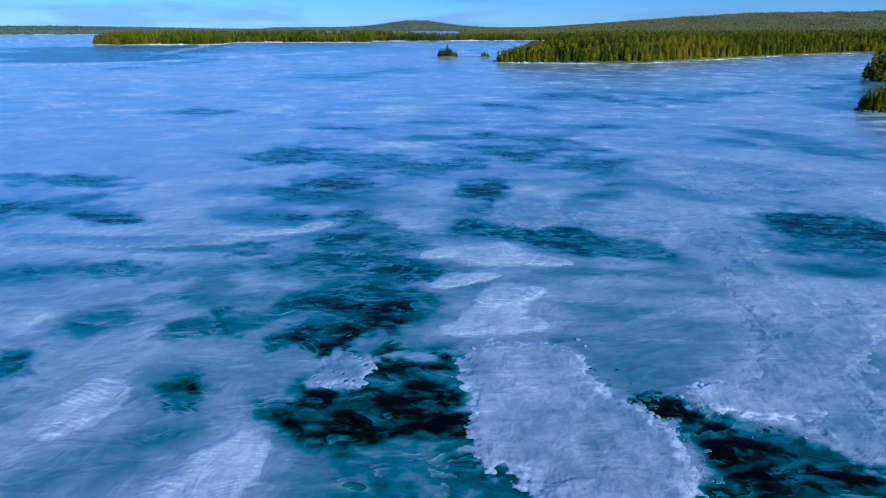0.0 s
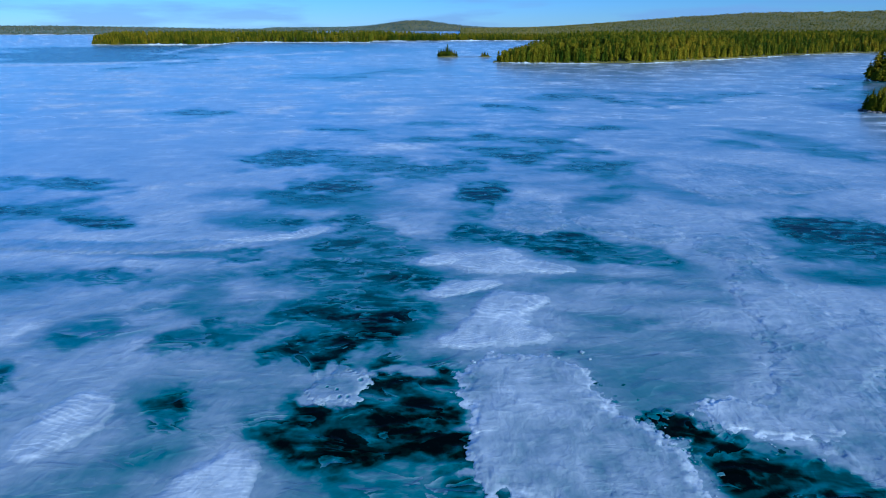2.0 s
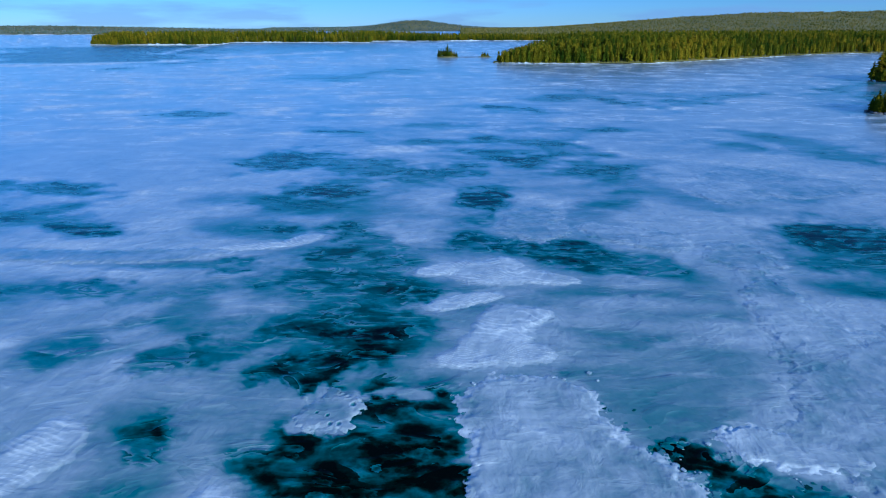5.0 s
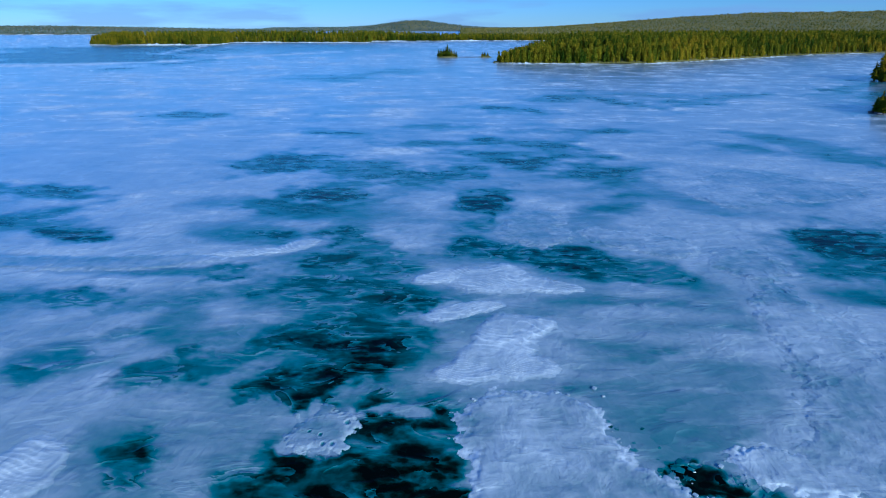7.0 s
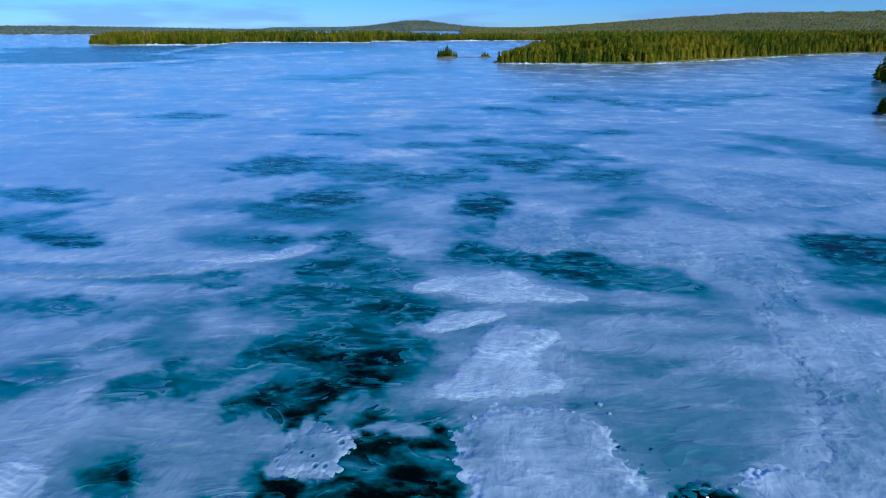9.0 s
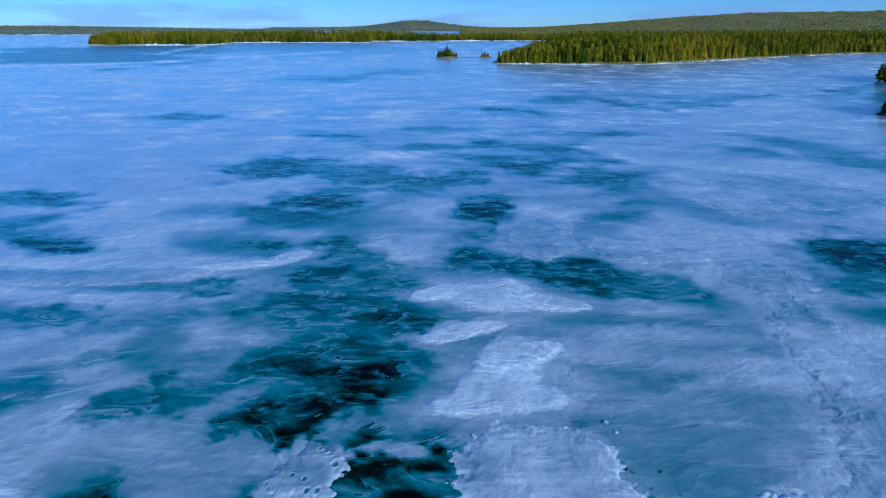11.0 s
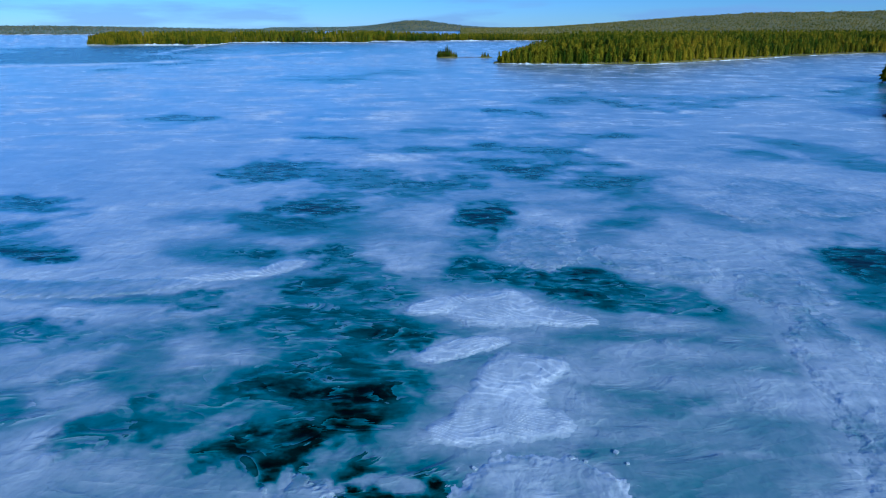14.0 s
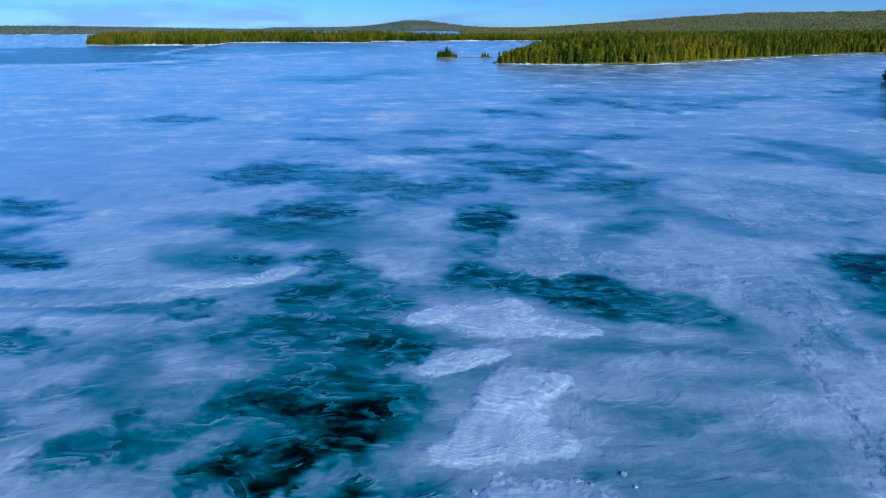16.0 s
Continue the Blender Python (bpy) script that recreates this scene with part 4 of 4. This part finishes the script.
def spots_on(land, count, u0, u1, v0, v1, seed, power=1.0):
    rng = np.random.default_rng(seed)
    u, v = u0 + (u1 - u0) * rng.random(count), v0 + (v1 - v0) * rng.random(count) ** power
    x, y, z = land.at(u, v)
    return np.stack([x, y, z], axis=1), u, v


rng = np.random.default_rng(3)
moulds = [spruce_thing(h, 70 + k, s) for k, (h, s) in enumerate(((12.0, 0.115), (11.0, 0.13), (13.0, 0.105), (9.5, 0.14), (12.5, 0.11), (10.0, 0.125)))]
for mould in moulds:
    tagged(mould, "olive-green spruce in the dense front row of the headland", "tree", "spruces on the headland")


def plant(k, x, y, z, size, label="", group=""):
    """Sets a copy of a spruce on the ground."""
    m = Matrix.Translation((x, y, z)) @ Matrix.Rotation(rng.random() * 6.28, 4, "Z")
    ob = copy_thing(moulds[k % 6], m)
    ob.scale = (size * (0.9 + 0.2 * rng.random()), size * (0.9 + 0.2 * rng.random()), size)
    return tagged(ob, label, "tree", group)


# the front rows of the headland
u_row = np.linspace(0.002, 0.285, 185)
row_v = 0.002 + 0.012 * rng.random(185)
rx, ry, rz = headland.at(u_row + 0.0008 * rng.standard_normal(185), row_v)
for k in range(185):
    plant(int(rng.integers(0, 6)), rx[k], ry[k] + 0.5, rz[k], (0.8 + 0.2 * min(1, u_row[k] / 0.03)) * (0.34 + 0.34 * rng.random()))
s0, u0, v0 = spots_on(headland, 1800, 0.002, 0.36, 0.004, 0.12, 20)
forest("spruce_forest", "close-set olive spruces behind the shore", s0, (4.2 + 3.6 * rng.random(1800)) * (0.8 + 0.2 * smooth(0, 0.03, u0)), 11, 6, 30, 0.14, True)
# trees of the islets: place and size
islet_spots = ((-2.5, 408, 0.42), (-1, 407.6, 0.5), (0.6, 409, 0.5), (2.0, 408, 0.55), (3.0, 407.5, 0.66), (4.4, 408.6, 0.5), (5.6, 407.8, 0.44), (7.2, 408, 0.36), (8.6, 408.4, 0.3), (25, 408, 0.3), (26.6, 408.3, 0.38), (28.4, 408, 0.26))

s1, u1, v1 = spots_on(headland, 5200, 0.004, 0.45, 0.1, 0.75, 21, 1.5)
forest("spruce_forest", "dense olive spruce forest covering the headland", s1, (4.0 + 4.0 * rng.random(5200)) * (0.7 + 0.3 * smooth(0, 0.06, u1)), 9, 6, 31, 0.16)
s2, u2, v2 = spots_on(west_point, 5600, 0.0, 1.0, 0.012, 0.8, 22, 1.5)
forest("spruce_forest", "olive spruce forest on the far wooded point", s2, (5.8 + 4.0 * rng.random(5600)) * (1 - 0.12 * smooth(0.5, 0.65, u2)) * (0.55 + 0.45 * smooth(0.0, 0.06, u2)), 7, 6, 32, 0.15)
s3, u3, v3 = spots_on(hill, 22000, 0.0, 0.75, 0.01, 1.0, 23, 1.0)
forest("hill_forest", "brownish green forest over the long hill", s3, 3 + 2.2 * rng.random(22000), 2, 5, 33, 0.9, mat=HAZY_HILL_WOOD)
s4, u4, v4 = spots_on(far_shore, 5000, 0.2, 1.0, 0.01, 1.0, 24, 2.0)
forest("far_forest", "dark green woods along the distant shore", s4, 4 + 2.5 * rng.random(5000), 2, 5, 34, 0.8, mat=HAZY_FAR_WOOD)
s5, u5, v5 = spots_on(far_hill, 7000, 0.0, 1.0, 0.02, 1.0, 25, 1.0)
forest("far_forest", "dark woods over the round hill", s5, 5 + 2.5 * rng.random(7000), 2, 5, 35, 0.8, mat=HAZY_FAR_WOOD)


# ---- islets and the near wooded points ----
def mound(name, label, x, y, long, short, turn, height, seed, mat):
    """A low rocky rise with an uneven edge."""
    r, a = np.meshgrid(np.linspace(0.02, 1, 16), np.linspace(0, 2 * math.pi, 56, endpoint=False), indexing="ij")
    wob = 1 + 0.28 * fbm(np.cos(a) * 1.6 + seed, np.sin(a) * 1.6, 4, seed)
    lx, ly = r * np.cos(a) * long * wob, r * np.sin(a) * short * wob
    lz = height * (1 - r**2.2) * (1 + 0.5 * fbm(lx / 3, ly / 3, 4, seed + 2)) - 0.25 * r**6
    ob = new(name, mesh_from(name, np.stack([lx, ly, lz], axis=-1).reshape(-1, 3), grid_faces(16, 56, True), mat))
    ob.location, ob.rotation_euler = (x, y, 0), (0, 0, radians(turn))
    return tagged(ob, label, "land", kind="structure")


mound("ground_islet", "tiny rocky islet in the ice", 3.0, 408, 8.5, 3.5, 0, 0.9, 81, LAND)
mound("ground_islet", "smaller bare islet with one low bush", 27.0, 408, 5.0, 2.5, 0, 0.8, 82, LAND)
mound("ground_spit", "thin icy spit joining two islets", 16, 408.5, 9.0, 1.2, 0, 0.35, 83, ROCK)
for x, y, size in islet_spots:
    shrub = plant(int(rng.integers(0, 6)), x, y, 0.2, size, "small spruce on a tiny islet in the ice", "spruces on the islets")
    shrub.scale.x, shrub.scale.y = shrub.scale.x * 2.8, shrub.scale.y * 2.8
mound("ground_near_point", "near rocky point with dark spruces", 198, 239, 46, 12, 14, 1.2, 84, LAND)
mound("ground_near_point", "near rocky point edged with boulders", 126, 149, 32, 8, 14, 1.0, 85, LAND)


def wood(x, y, long, short, turn, count, low, high, ramp_in, label):
    """Spruces over a point, low at its tip and taller inland."""
    for k in range(count):
        p = 1.4 * long * rng.random() ** 2.2
        q = short * (2 * rng.random() - 1) * min(1.0, 0.25 + p / 8)
        c, d = math.cos(radians(turn)), math.sin(radians(turn))
        size = low + (high - low) * float(smooth(0, ramp_in, p))
        ob = plant(k, x + p * c - q * d, y + p * d + q * c, 0.3, size * (0.8 + 0.35 * rng.random()), label, "spruces on the near points")
        ob.scale.x, ob.scale.y = ob.scale.x * 2.2, ob.scale.y * 2.2


wood(152, 225, 36, 8, 12, 75, 0.34, 1.15, 12, "dark shaded spruce on a near rocky point")
wood(96, 141, 26, 6, 12, 75, 0.28, 0.66, 7, "dark green spruce on a near rocky point")
for mould in moulds:
    mould.location = (190 + 6 * moulds.index(mould), 262, 0.8)


def boulder(x, y, size, seed):
    bm = bmesh.new()
    bmesh.ops.create_icosphere(bm, subdivisions=2, radius=1.0)
    for v in bm.verts:
        q = 1 + 0.35 * noise.noise(v.co * 1.3 + Vector((seed * 3.1, 0, 0)))
        v.co = Vector((v.co.x * q * size * 1.2, v.co.y * q * size, v.co.z * q * size * 0.65))
    me = bpy.data.meshes.new("boulder")
    bm.to_mesh(me)
    bm.free()
    me.materials.append(ROCK)
    ob = new("boulder", me)
    ob.location = (x, y, 0.3 * size)
    return tagged(ob, "grey snow-dusted boulder on the icy shore", "boulder", "boulders on the near shore")


for k in range(26):
    a = math.pi * (0.75 + 0.6 * rng.random())
    boulder(129 + 32 * math.cos(a) * (0.97 + 0.1 * rng.random()), 149 + 8.5 * math.sin(a) * 1.05 + 0.24 * 32 * math.cos(a), 0.2 + 0.4 * rng.random(), k)
